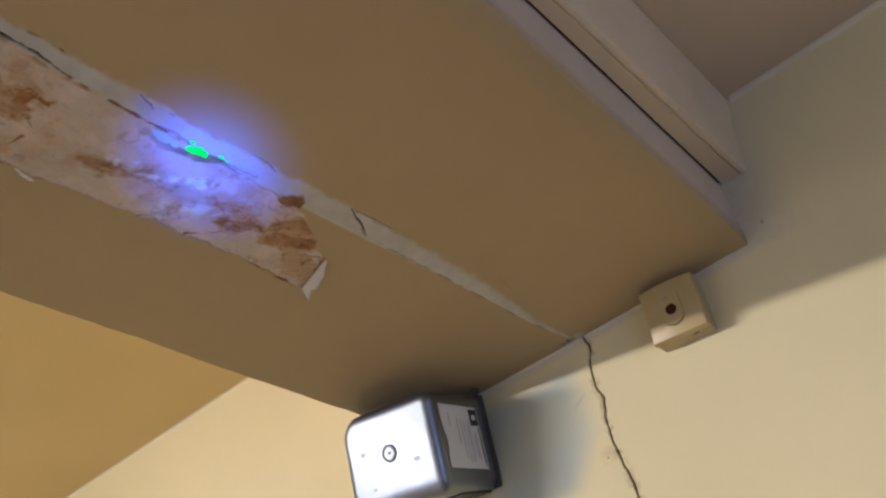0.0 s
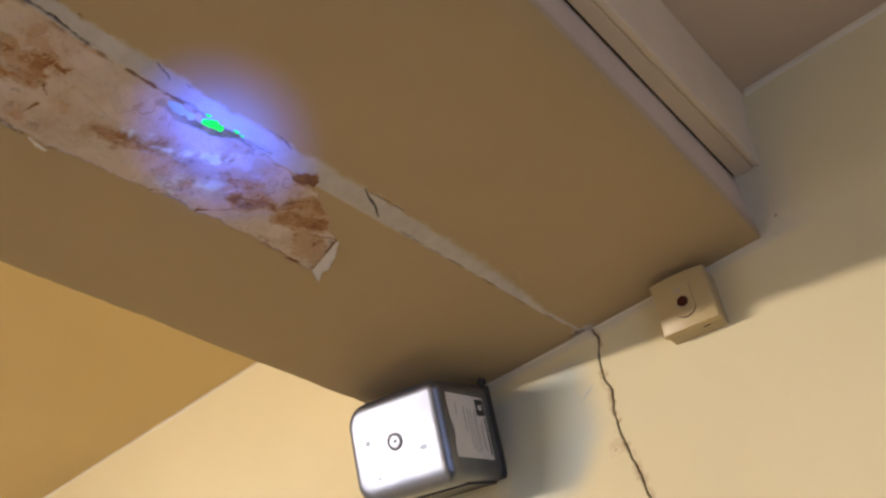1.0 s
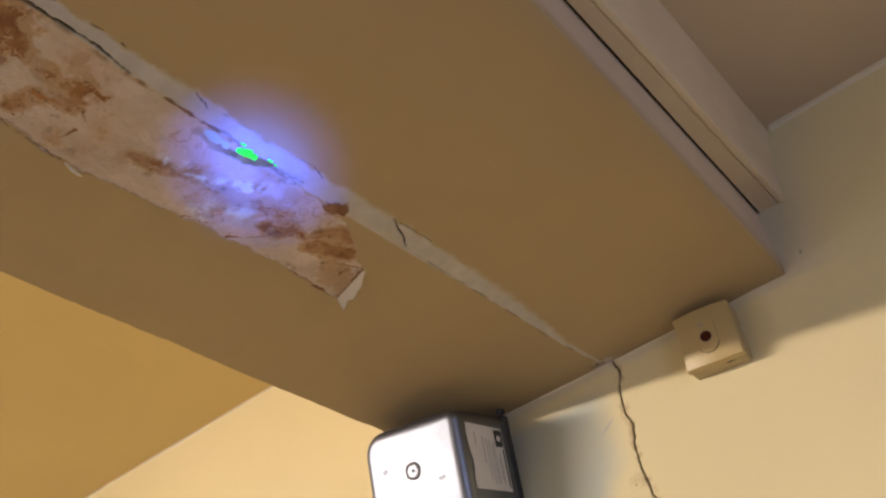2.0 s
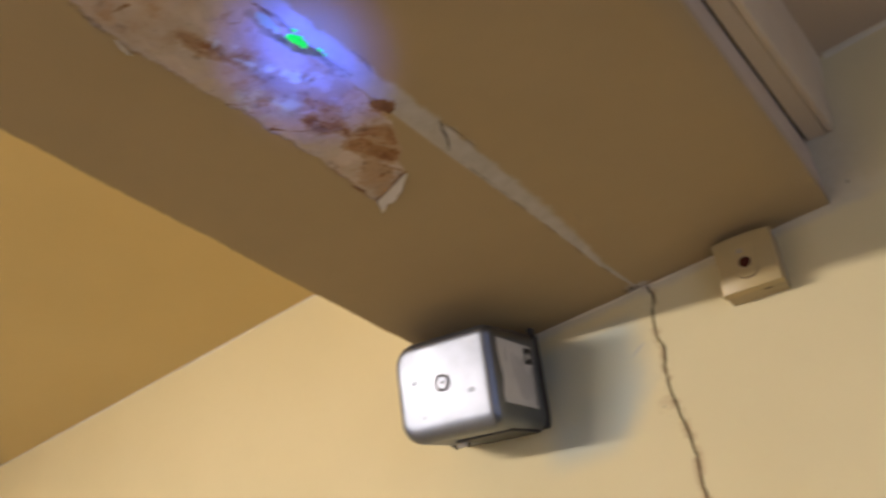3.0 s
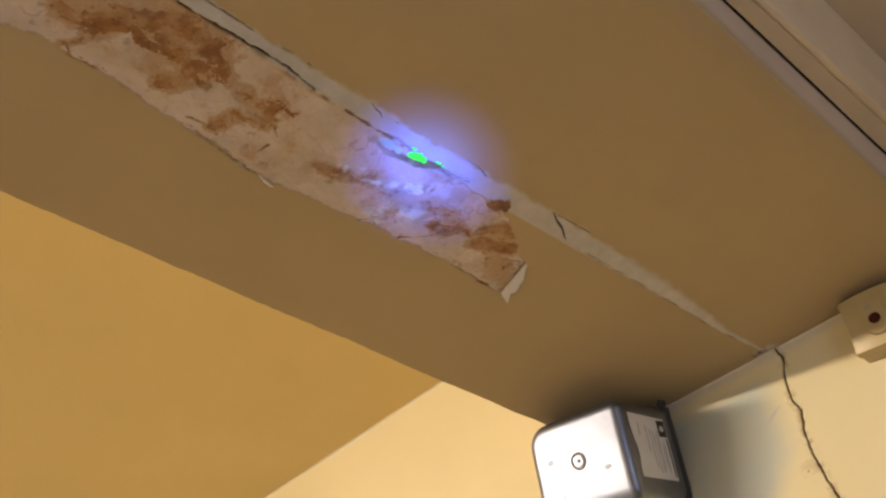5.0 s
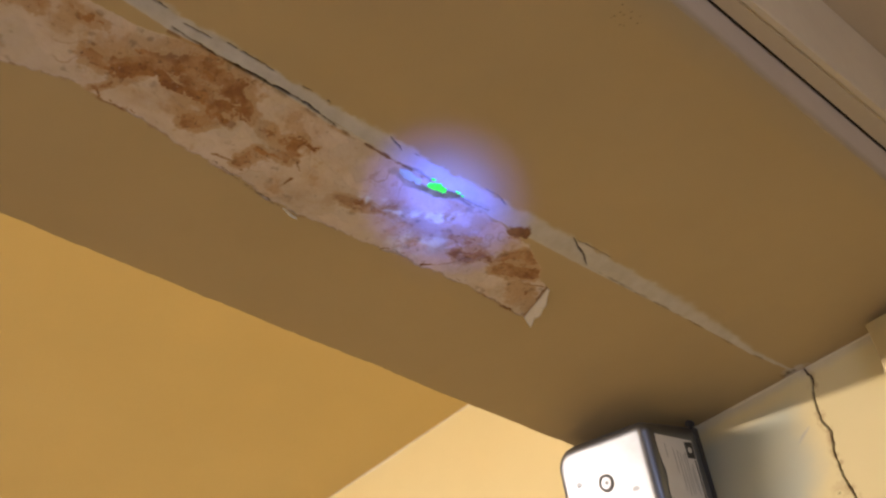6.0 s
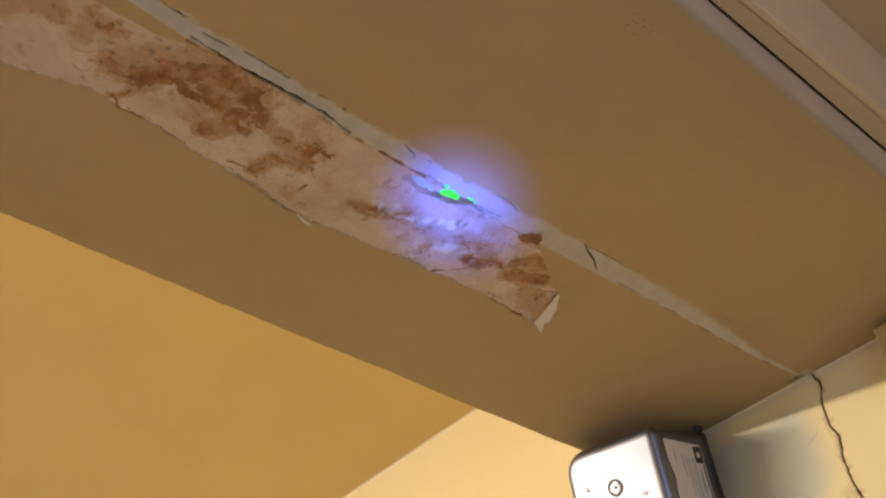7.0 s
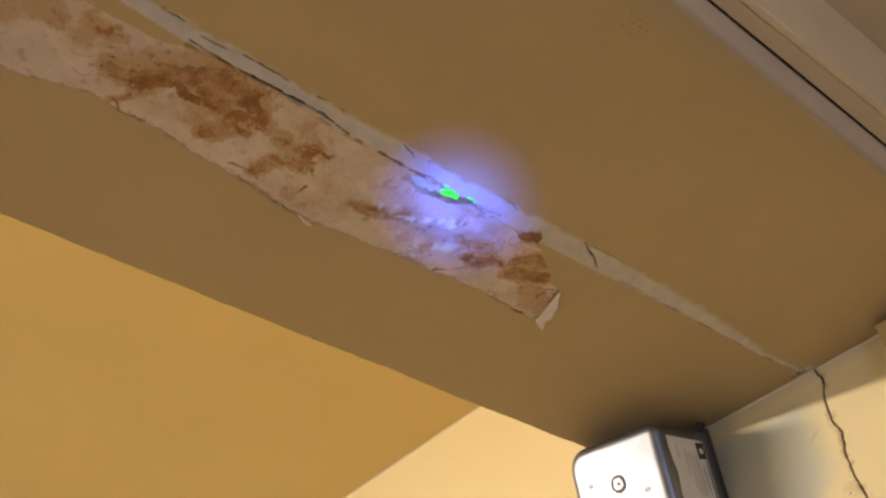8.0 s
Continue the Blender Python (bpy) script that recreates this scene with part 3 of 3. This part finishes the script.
tagged(side, "cream painted upright face of the boxed-in beam", "beam", kind="structure")
gap = mesh_object("trim_gap", extrude_profile([(0.2945, 2.219), (0.304, 2.219), (0.304, 2.232), (0.2945, 2.232)], ys, lambda y, x, z: 0.044 * max(y, -1.2)), M_DARK)
tagged(gap, "dark open gap between beam and trim board", "gap", kind="structure")
trim = mesh_object("trim_east", extrude_profile([(0.3003, 2.2125), (0.3275, 2.2105), (0.3285, 2.2135), (0.3305, 2.2135), (0.3315, 2.2110), (0.3385, 2.2115), (0.3405, 2.2155), (0.345, 2.240), (0.352, 2.285), (0.368, 2.344), (0.3003, 2.344)], ys, lambda y, x, z: (0.044 + 0.020 * smooth(0.302, 0.335, x)) * max(y, -1.2) + 0.0005 * fbm(y, z, 12, 3)), M_TRIM)
tagged(trim, "cream gloss-painted moulded wooden trim board under the ceiling", "trim", kind="structure")

# ---------------------------------------------------------------- ceilings, floor, walls
c = mesh_object("ceiling_west", box((WEST, SOUTH, Z_LEFT), (X_BEAM + 0.018, 0.0, Z_LEFT + 0.1)), M_CEILING)
tagged(c, "plain cream painted plaster ceiling in warm light", "ceiling", kind="structure")
c = mesh_object("ceiling_east", box((0.2, SOUTH, Z_RIGHT), (EAST, 0.0, Z_RIGHT + 0.1)), M_CEILING_SHADE)
tagged(c, "plain cream painted ceiling, greyed to paint in its shade", "ceiling", kind="structure")
c = mesh_object("floor", box((WEST, SOUTH, -0.1), (-0.8, 0, 0)), M_FLOOR)
tagged(c, "plain grey-brown unseen floor, toned for bounce light", "floor", kind="structure")
c = mesh_object("floor_east", box((-0.8, SOUTH, -0.1), (EAST, 0, 0)), M_FLOOR_DARK)
tagged(c, "plain dark grey unseen floor, darkened to cut bounce light", "floor", kind="structure")

CRACK = ((0.001, 2.102), (0.007, 2.079), (-0.004, 2.049), (-0.007, 2.010), (0.000, 1.991), (-0.008, 1.952), (-0.010, 1.926), (-0.006, 1.893), (-0.001, 1.856), (0.001, 1.822), (-0.004, 1.78), (0.004, 1.72), (-0.003, 1.60))


def wall_masks(x, z):
    n1, n2 = fbm(x, z, 7, 3, 2.2), fbm(x, z, 60, 4, 6.1)
    depth, dirt, grey, stain, filler = 0.0015 * n1, 0.0, 0.0, 0.0, 0.0
    if -0.05 < x < 0.05 and z > 1.55:
        jag = 0.0022 * fbm(x * 0.2, z, 120, 3, 3.3)
        d, s = near_line(x + jag, z, CRACK)
        w = 0.0014 + 0.0006 * fbm(0, z, 45, 2, 1.1)
        cut = smooth(w * 1.3, w * 0.6, d)
        depth, dirt = depth + 0.006 * cut, cut
        stain = 0.35 * smooth(0.012, 0.002, d) * smooth(0.0, 0.5, n2 + 0.15)
    # greyish patch beside the crack, fading out at its edges
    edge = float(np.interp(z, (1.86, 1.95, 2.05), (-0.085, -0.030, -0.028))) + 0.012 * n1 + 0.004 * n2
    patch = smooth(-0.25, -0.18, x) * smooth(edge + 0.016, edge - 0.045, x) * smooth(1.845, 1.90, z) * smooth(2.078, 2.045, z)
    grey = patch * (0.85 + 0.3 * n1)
    filler = max(filler, 0.5 * smooth(0.022, 0.004, Z_BEAM - z + 0.004 * n2) * smooth(-0.45, -0.3, x) * smooth(0.4, 0.3, x))
    d, s = near_line(x, z, ((-0.052, 1.995), (-0.030, 2.010)))
    filler = max(filler, 0.9 * smooth(0.0028, 0.0012, d + 0.0015 * n2))
    stain = max(stain, 0.22 * smooth(0.02, 0.006, math.hypot(x + 0.022, (z - 1.905) * 0.6) + 0.012 * n2) * smooth(0.1, 0.5, n2 + 0.2))
    for cx, cz, r in ((0.324, 2.122, 0.0028), (-0.035, 1.911, 0.0020), (-0.024, 1.903, 0.0016)):  # nicks and specks
        dirt = max(dirt, 0.7 * smooth(r, 0.5 * r, math.hypot(x - cx, z - cz)))
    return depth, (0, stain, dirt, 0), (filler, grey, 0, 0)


us = steps((WEST, -0.5, 0.06), (-0.5, -0.22, 0.02), (-0.22, -0.025, 0.004), (-0.025, 0.022, 0.0009), (0.022, 0.28, 0.02), (0.28, 0.38, 0.002), (0.38, 0.5, 0.02), (0.5, EAST, 0.06))
vs = steps((0.0, 1.55, 0.06), (1.55, 2.10, 0.0028), (2.10, 2.16, 0.003), (2.16, 2.46, 0.03))
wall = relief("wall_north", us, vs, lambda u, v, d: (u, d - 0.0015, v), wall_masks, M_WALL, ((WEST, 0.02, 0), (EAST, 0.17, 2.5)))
tagged(wall, "cream painted plaster wall with a jagged vertical crack", "wall", kind="structure")
tagged(mesh_object("wall_south", box((WEST, SOUTH - 0.15, 0), (0.2, SOUTH, 2.5)), M_WALL_FAR), "unseen plain tan wall, darkened to cut bounce light", "wall", kind="structure")
# opening added in the unseen wall for the cool fill
bm = bmesh.new()
for lo, hi in (((WEST - 0.15, SOUTH, 0), (WEST, -4.1, 2.5)), ((WEST - 0.15, -2.9, 0), (WEST, 0.15, 2.5)), ((WEST - 0.15, -4.1, 0), (WEST, -2.9, 0.85)), ((WEST - 0.15, -4.1, 2.05), (WEST, -2.9, 2.5))):
    add_box(bm, lo, hi)
tagged(mesh_object("wall_west", bm, M_WALL_FAR), "unseen tan wall darkened to cut bounce light, with an added opening", "wall", kind="structure")
# opening added here too for the cool fill
bm = bmesh.new()
for lo, hi in (((EAST, SOUTH, 0), (EAST + 0.15, -2.5, 2.5)), ((EAST, -1.3, 0), (EAST + 0.15, 0.15, 2.5)), ((EAST, -2.5, 0), (EAST + 0.15, -1.3, 0.85)), ((EAST, -2.5, 2.05), (EAST + 0.15, -1.3, 2.5))):
    add_box(bm, lo, hi)
add_box(bm, (0.2, SOUTH - 0.15, 0), (EAST, SOUTH, 2.5))
tagged(mesh_object("wall_east", bm, M_PLAIN), "unseen dark grey wall cutting bounce light, with an added opening", "wall", kind="structure")


# pale caulk run into the wall and ceiling corners
def caulk(name, x0, x1, z, size=0.0065):
    bm = bmesh.new()
    rows = []
    for x in np.linspace(x0, x1, 40):
        r = size + 0.25 * size * fbm(x, z, 6, 3, 2.0)
        rows.append([bm.verts.new(p) for p in ((x, -0.0005, z - r), (x, -0.35 * r, z - 0.35 * r), (x, -r, z - 0.0005), (x, 0.002, z + 0.002))])
    for a, b in zip(rows, rows[1:]):
        for k in range(4):
            bm.faces.new((a[k], a[(k + 1) % 4], b[(k + 1) % 4], b[k]))
    tagged(mesh_object(name, bm, M_CAULK), "thin pale painted caulk line in the ceiling corner", "trim", kind="structure")


caulk("trim_caulk_west", WEST, X_BEAM - 0.002, Z_LEFT)
caulk("trim_caulk_east", 0.372, EAST, Z_RIGHT, 0.009)
caulk("trim_caulk_beam", X_BEAM + 0.004, -0.012, Z_BEAM, 0.0035)
caulk("trim_caulk_beam", 0.012, 0.118, Z_BEAM, 0.0035)

# ---------------------------------------------------------------- loose paint on the soffit
def flake(name, a, b, fall, lean, rows, cols, material, label, ragged=0.006, curl=0.25):
    """A thin flake of paint that hangs from the line a-b and curls; fall: its length, lean: the way it swings."""
    bm = bmesh.new()
    a, b, lean = Vector(a), Vector(b), Vector(lean).normalized()
    grid = []
    for i in range(cols + 1):
        s = i / cols
        base = a.lerp(b, s)
        reach = fall(s) + ragged * fbm(s * 0.9, 0.3, 4, 3, 6.6)
        row, p, ang = [], base.copy(), 0.25
        for j in range(rows + 1):
            row.append(bm.verts.new(p))
            ang += curl / rows
            p = p + (lean * math.sin(ang) + Vector((0, 0, -1)) * math.cos(ang)) * (reach / rows)
        grid.append(row)
    for i in range(cols):
        for j in range(rows):
            bm.faces.new((grid[i][j], grid[i + 1][j], grid[i + 1][j + 1], grid[i][j + 1]))
    r = bmesh.ops.solidify(bm, geom=list(bm.faces), thickness=0.0007)
    return tagged(mesh_object(name, bm, material, None, True), label, "paint flake")


flake("paint_flake", (-0.0975, -0.4805, 2.0995), (-0.160, -0.462, 2.0995), lambda s: 0.003 + 0.013 * smooth(0.0, 0.45, s), (0.3, 0.95, 0), 8, 40, M_FLAKE, "white curled paint flake hanging from the peeled beam underside", 0.005, 0.35)
flake("paint_flake", (-0.181, -0.815, 2.1003), (-0.176, -0.838, 2.1003), lambda s: 0.0015 + 0.003 * math.sin(math.pi * s), (-1, 0.2, 0), 5, 10, M_FLAKE, "small cream paint curl on the edge of the peeled beam underside", 0.001)

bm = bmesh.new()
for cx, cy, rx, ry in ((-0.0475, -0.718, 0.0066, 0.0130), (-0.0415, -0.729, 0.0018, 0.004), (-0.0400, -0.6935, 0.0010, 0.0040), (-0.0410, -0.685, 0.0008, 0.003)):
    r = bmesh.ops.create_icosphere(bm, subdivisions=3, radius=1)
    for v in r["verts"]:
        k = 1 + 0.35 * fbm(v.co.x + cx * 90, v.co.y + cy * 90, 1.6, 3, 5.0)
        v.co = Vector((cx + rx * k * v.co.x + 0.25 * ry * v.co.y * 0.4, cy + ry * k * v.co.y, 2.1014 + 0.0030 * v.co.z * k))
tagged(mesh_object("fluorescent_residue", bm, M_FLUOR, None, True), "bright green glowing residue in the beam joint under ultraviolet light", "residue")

bm = bmesh.new()
for cx, cy, rx, ry in ((-0.0550, -0.755, 0.0062, 0.0125), (-0.0535, -0.742, 0.0040, 0.0070)):
    r = bmesh.ops.create_icosphere(bm, subdivisions=3, radius=1)
    for v in r["verts"]:
        k = 1 + 0.4 * fbm(v.co.x + cx * 90, v.co.y + cy * 90, 1.7, 3, 2.0)
        v.co = Vector((cx + rx * k * v.co.x, cy + ry * k * v.co.y, 2.1012 + 0.0026 * v.co.z * k))
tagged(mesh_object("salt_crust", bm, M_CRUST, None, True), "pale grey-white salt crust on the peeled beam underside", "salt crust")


# ---------------------------------------------------------------- steel box on the wall
def rounded_front(w, h, r_left, r_right, seg=8):
    """Corners of a rounded rectangle in x, z, counter-clockwise from the right bottom corner."""
    out = []
    for cx, cz, r, a0 in ((1, -1, r_right, -90), (1, 1, r_right, 0), (-1, 1, r_left, 90), (-1, -1, r_left, 180)):
        for k in range(seg + 1):
            a = radians(a0 + 90 * k / seg)
            out.append((cx * (w / 2 - r) + r * math.cos(a), cz * (h / 2 - r) + r * math.sin(a)))
    return out


def steel_box():
    thing = new("steel_dispenser")
    tagged(thing, "brushed steel wall box with rounded corners and a torn label", "dispenser")
    w, h, d = 0.184, 0.157, 0.148
    bm = bmesh.new()
    loops = []
    for y, inset in [(d / 2 - 0.004, 0.0)] + [(-d / 2 + 0.017 * (1 - math.sin(a)), 0.017 * (1 - math.cos(a))) for a in np.linspace(0, math.pi / 2, 8)]:
        pts = rounded_front(w - 2 * inset, h - 2 * inset, max(0.036 - inset, 0.006), max(0.019 - inset, 0.003))
        pts = [(x, z + 0.6 * inset * max(0.0, -2 * z / h)) for x, z in pts]
        loops.append([bm.verts.new((x, y, z)) for x, z in pts])
    for a, b in zip(loops, loops[1:]):
        for k in range(len(a)):
            j = (k + 1) % len(a)
            bm.faces.new((a[k], a[j], b[j], b[k]))
    bm.faces.new(loops[-1])
    bm.faces.new(loops[0])
    cover = part("cover", bm, M_STEEL, thing, "brushed steel cover", True)
    cover.data.set_sharp_from_angle(angle=radians(35))
    plate = box((-w / 2 - 0.002, d / 2 - 0.010, -h / 2 + 0.002), (w / 2 + 0.002, d / 2 + 0.006, h / 2 - 0.004), 0.004)
    part("back_plate", plate, M_PLASTIC, thing, "dark grey plastic back plate")
    part("wall_bracket", box((-0.07, d / 2 + 0.004, -0.05), (0.07, d / 2 + 0.045, 0.05), 0.003), M_PLASTIC, thing, "dark wall bracket")
    bm = bmesh.new()
    add_disc(bm, (0.0, -d / 2, 0.004), 0.0136, 0.0014, inner=0.0090)
    lock = part("lock", bm, M_MATT, thing, "dark ring of a round lock")
    core = add_disc(bmesh.new(), (0.0, -d / 2, 0.004), 0.0088, 0.0012)
    part("lock_core", core, M_STEEL, lock, "steel lock core")
    pin = add_disc(bmesh.new(), (0.0015, -d / 2 - 0.0011, 0.004), 0.0028, 0.0008, seg=16)
    part("keyhole", pin, M_BLACK, lock, "black keyhole")
    for x, z, s in ((-0.052, 0.014, 0.0048), (0.050, -0.017, 0.0052), (-0.040, -0.042, 0.0034)):
        bm = bmesh.new()
        bmesh.ops.create_icosphere(bm, subdivisions=2, radius=1)
        for v in bm.verts:
            v.co = Vector((x + s * v.co.x * 1.2, -d / 2 + 0.00006 * v.co.y, z + s * v.co.z * (0.7 + 0.4 * fbm(v.co.x, v.co.z, 1.1, 2, x))))
        part("dent", bm, M_SMUDGE, thing, "dull grey smudge", True)
    # torn paper label on the east side
    bm = bmesh.new()
    n, x0 = 24, w / 2 + 0.0004
    top, low = 0.056, -0.042
    front, back = [], []
    for k in range(n + 1):
        s = k / n
        z = top + (low - top) * s
        y = -d / 2 + 0.0200 + 0.006 * smooth(0.3, 0.6, s) * (1 - 0.8 * smooth(0.65, 0.85, s)) + 0.0015 * fbm(s * 5, 0, 2, 3)
        front.append((y, z))
        back.append((d / 2 - 0.026, z - 0.006))
    rows = []
    for (ya, za), (yb, zb) in zip(front, back):
        rows.append([bm.verts.new(p) for p in ((x0, ya, za), (x0, yb, zb), (x0 + 0.0005, yb, zb), (x0 + 0.0005, ya, za))])
    for a, b in zip(rows, rows[1:]):
        for k in range(4):
            bm.faces.new((a[k], a[(k + 1) % 4], b[(k + 1) % 4], b[k]))
    bm.faces.new(rows[0]), bm.faces.new(rows[-1])
    paper = part("label_sticker", bm, M_PAPER, thing, "torn greyish white paper label")
    xo, xi = x0 + 0.0009, x0 + 0.0003
    part("print_block", box((xi, 0.024, 0.021), (xo, 0.046, 0.047)), M_BLACK, paper, "black printed square")
    mark = add_disc(bmesh.new(), (0, 0, 0), 0.006, 0.0004, seg=20)
    for v in mark.verts:
        v.co = Vector((xo + 0.0001 - v.co.y * 0.5, 0.035 + v.co.x, 0.034 + 0.8 * v.co.z))
    part("print_mark", mark, M_PAPER, paper, "pale mark in the square")
    part("print_bar", box((xi, 0.0415, -0.042), (xo, 0.0445, 0.018)), M_BLACK, paper, "black printed bar")
    for y, za, zb in ((0.031, -0.036, 0.012), (0.027, -0.03, 0.006), (0.018, -0.034, 0.03), (0.012, -0.036, 0.026), (0.004, -0.036, 0.03), (-0.004, -0.03, 0.032), (-0.014, -0.004, 0.036), (-0.034, 0.020, 0.042)):
        part("print_line", box((xi, y, za), (xo, y + 0.0013, zb)), M_GREY, paper)
    # underside: dark panel painting the recess's shade, and small outlet
    part("recess_shade", box((-w / 2 + 0.070, -d / 2 + 0.050, -h / 2 - 0.003), (w / 2 - 0.012, d / 2 - 0.012, -h / 2 + 0.003), 0.0015), M_PLASTIC, thing, "dark panel painting the shaded recess of the underside")
    outlet = part("outlet", box((-0.032, -0.010, -h / 2 - 0.009), (-0.012, 0.002, -h / 2 - 0.003), 0.0012), M_FLAKE, thing, "small white outlet")
    for x in (-0.0345, -0.0115):
        part("outlet_clip", box((x, -0.0115, -h / 2 - 0.011), (x + 0.0028, -0.005, -h / 2 - 0.004), 0.0006), M_BLACK, outlet)
    screw = add_disc(bmesh.new(), (w / 2 - 0.004, d / 2 - 0.001, h / 2 + 0.002), 0.006, 0.010, seg=20)
    part("screw_cap", screw, M_PLASTIC, thing, "dark screw cap")
    thing.matrix_basis = pose(-0.294, -0.089, 2.008, 12.963, 8.708, 0.217)
    return thing


steel_box()


# ---------------------------------------------------------------- cream call point on the wall
def call_point():
    thing = new("call_point")
    tagged(thing, "cream plastic wall switch box with a dark red lens", "alarm switch")
    w, h, d = 0.083, 0.083, 0.043
    part("back_box", box((-w / 2, -0.030, -h / 2), (w / 2, 0.004, h / 2), 0.003, 3), M_CREAM_D, thing, "cream plastic back box", True).data.set_sharp_from_angle(angle=radians(40))
    rim = []
    for k in range(13):
        e = -1 + k / 6
        rim.append((e * (w / 2 + 0.0008), h / 2 + 0.0008 + 0.0030 * (1 - e * e)))
    rim += [(w / 2 + 0.0008, -h / 2 - 0.0008), (-w / 2 - 0.0008, -h / 2 - 0.0008), (-w / 2 + 0.0012, 0.0)]
    bm = bmesh.new()
    rows = [[bm.verts.new((x * k, y, z * k)) for x, z in rim] for y, k in ((-0.0295, 1.0), (-d + 0.003, 1.0), (-d + 0.0008, 0.985), (-d, 0.955))]
    for p, q in zip(rows, rows[1:]):
        for k in range(len(rim)):
            j = (k + 1) % len(rim)
            bm.faces.new((p[k], p[j], q[j], q[k]))
    bm.faces.new(rows[0]), bm.faces.new(rows[-1])
    plate = part("front_plate", bm, M_CREAM, thing, "cream plastic front plate with a bowed upper edge", True)
    plate.data.set_sharp_from_angle(angle=radians(40))
    # shield-shaped raised pad round the lens
    pts = []
    for k in range(17):
        a = radians(180 + 180 * k / 16)
        pts.append((0.016 * math.cos(a), -0.010 + 0.016 * math.sin(a)))
    pts += [(0.016, 0.022), (0.012, 0.026), (-0.012, 0.026), (-0.016, 0.022)]
    bm = bmesh.new()
    a = [bm.verts.new((x, -d + 0.001, z)) for x, z in pts]
    b = [bm.verts.new((x * 0.97, -d - 0.0016, z * 0.97)) for x, z in pts]
    for k in range(len(pts)):
        j = (k + 1) % len(pts)
        bm.faces.new((a[k], a[j], b[j], b[k]))
    bm.faces.new(b)
    part("pad", bm, M_CREAM, thing, "raised cream pad")
    # dark arc that paints the shade under the pad's round lower edge
    bm = bmesh.new()
    arc = []
    for k in range(19):
        a = radians(200 + 150 * k / 18)
        e = 0.0012 * math.sin(math.pi * k / 18)
        arc.append([bm.verts.new((r * math.cos(a), y, -0.010 + r * math.sin(a))) for r, y in ((0.0160, -d + 0.001), (0.0160, -d - 0.0004), (0.0163 + e, -d - 0.0004), (0.0163 + e, -d + 0.001))])
    for p, q in zip(arc, arc[1:]):
        for k in range(4):
            bm.faces.new((p[k], p[(k + 1) % 4], q[(k + 1) % 4], q[k]))
    part("pad_shade_arc", bm, M_PAD_SHADE, thing, "dark crescent painting the shade under the pad")
    ring = add_disc(bmesh.new(), (0, -d - 0.001, -0.002), 0.0098, 0.0012, inner=0.0080)
    lens = part("lens", add_disc(bmesh.new(), (0, -d - 0.001, -0.002), 0.0082, 0.0016), M_RED, thing, "dark red lens")
    part("lens_ring", ring, M_CREAM_D, lens)
    for z in (0.019, 0.0155):
        part("print_line", box((-0.008, -d - 0.0021, z), (0.001, -d - 0.001, z + 0.0012)), M_GREY, thing)
    slot = box((0.012, -0.025, -h / 2 - 0.0006), (0.022, -0.0228, -h / 2 + 0.001))
    part("slot", slot, M_DARK, thing, "dark slot in the underside")
    thing.matrix_basis = pose(0.161, 0.0, 2.046, 0, 4.5, 0)
    return thing


call_point()
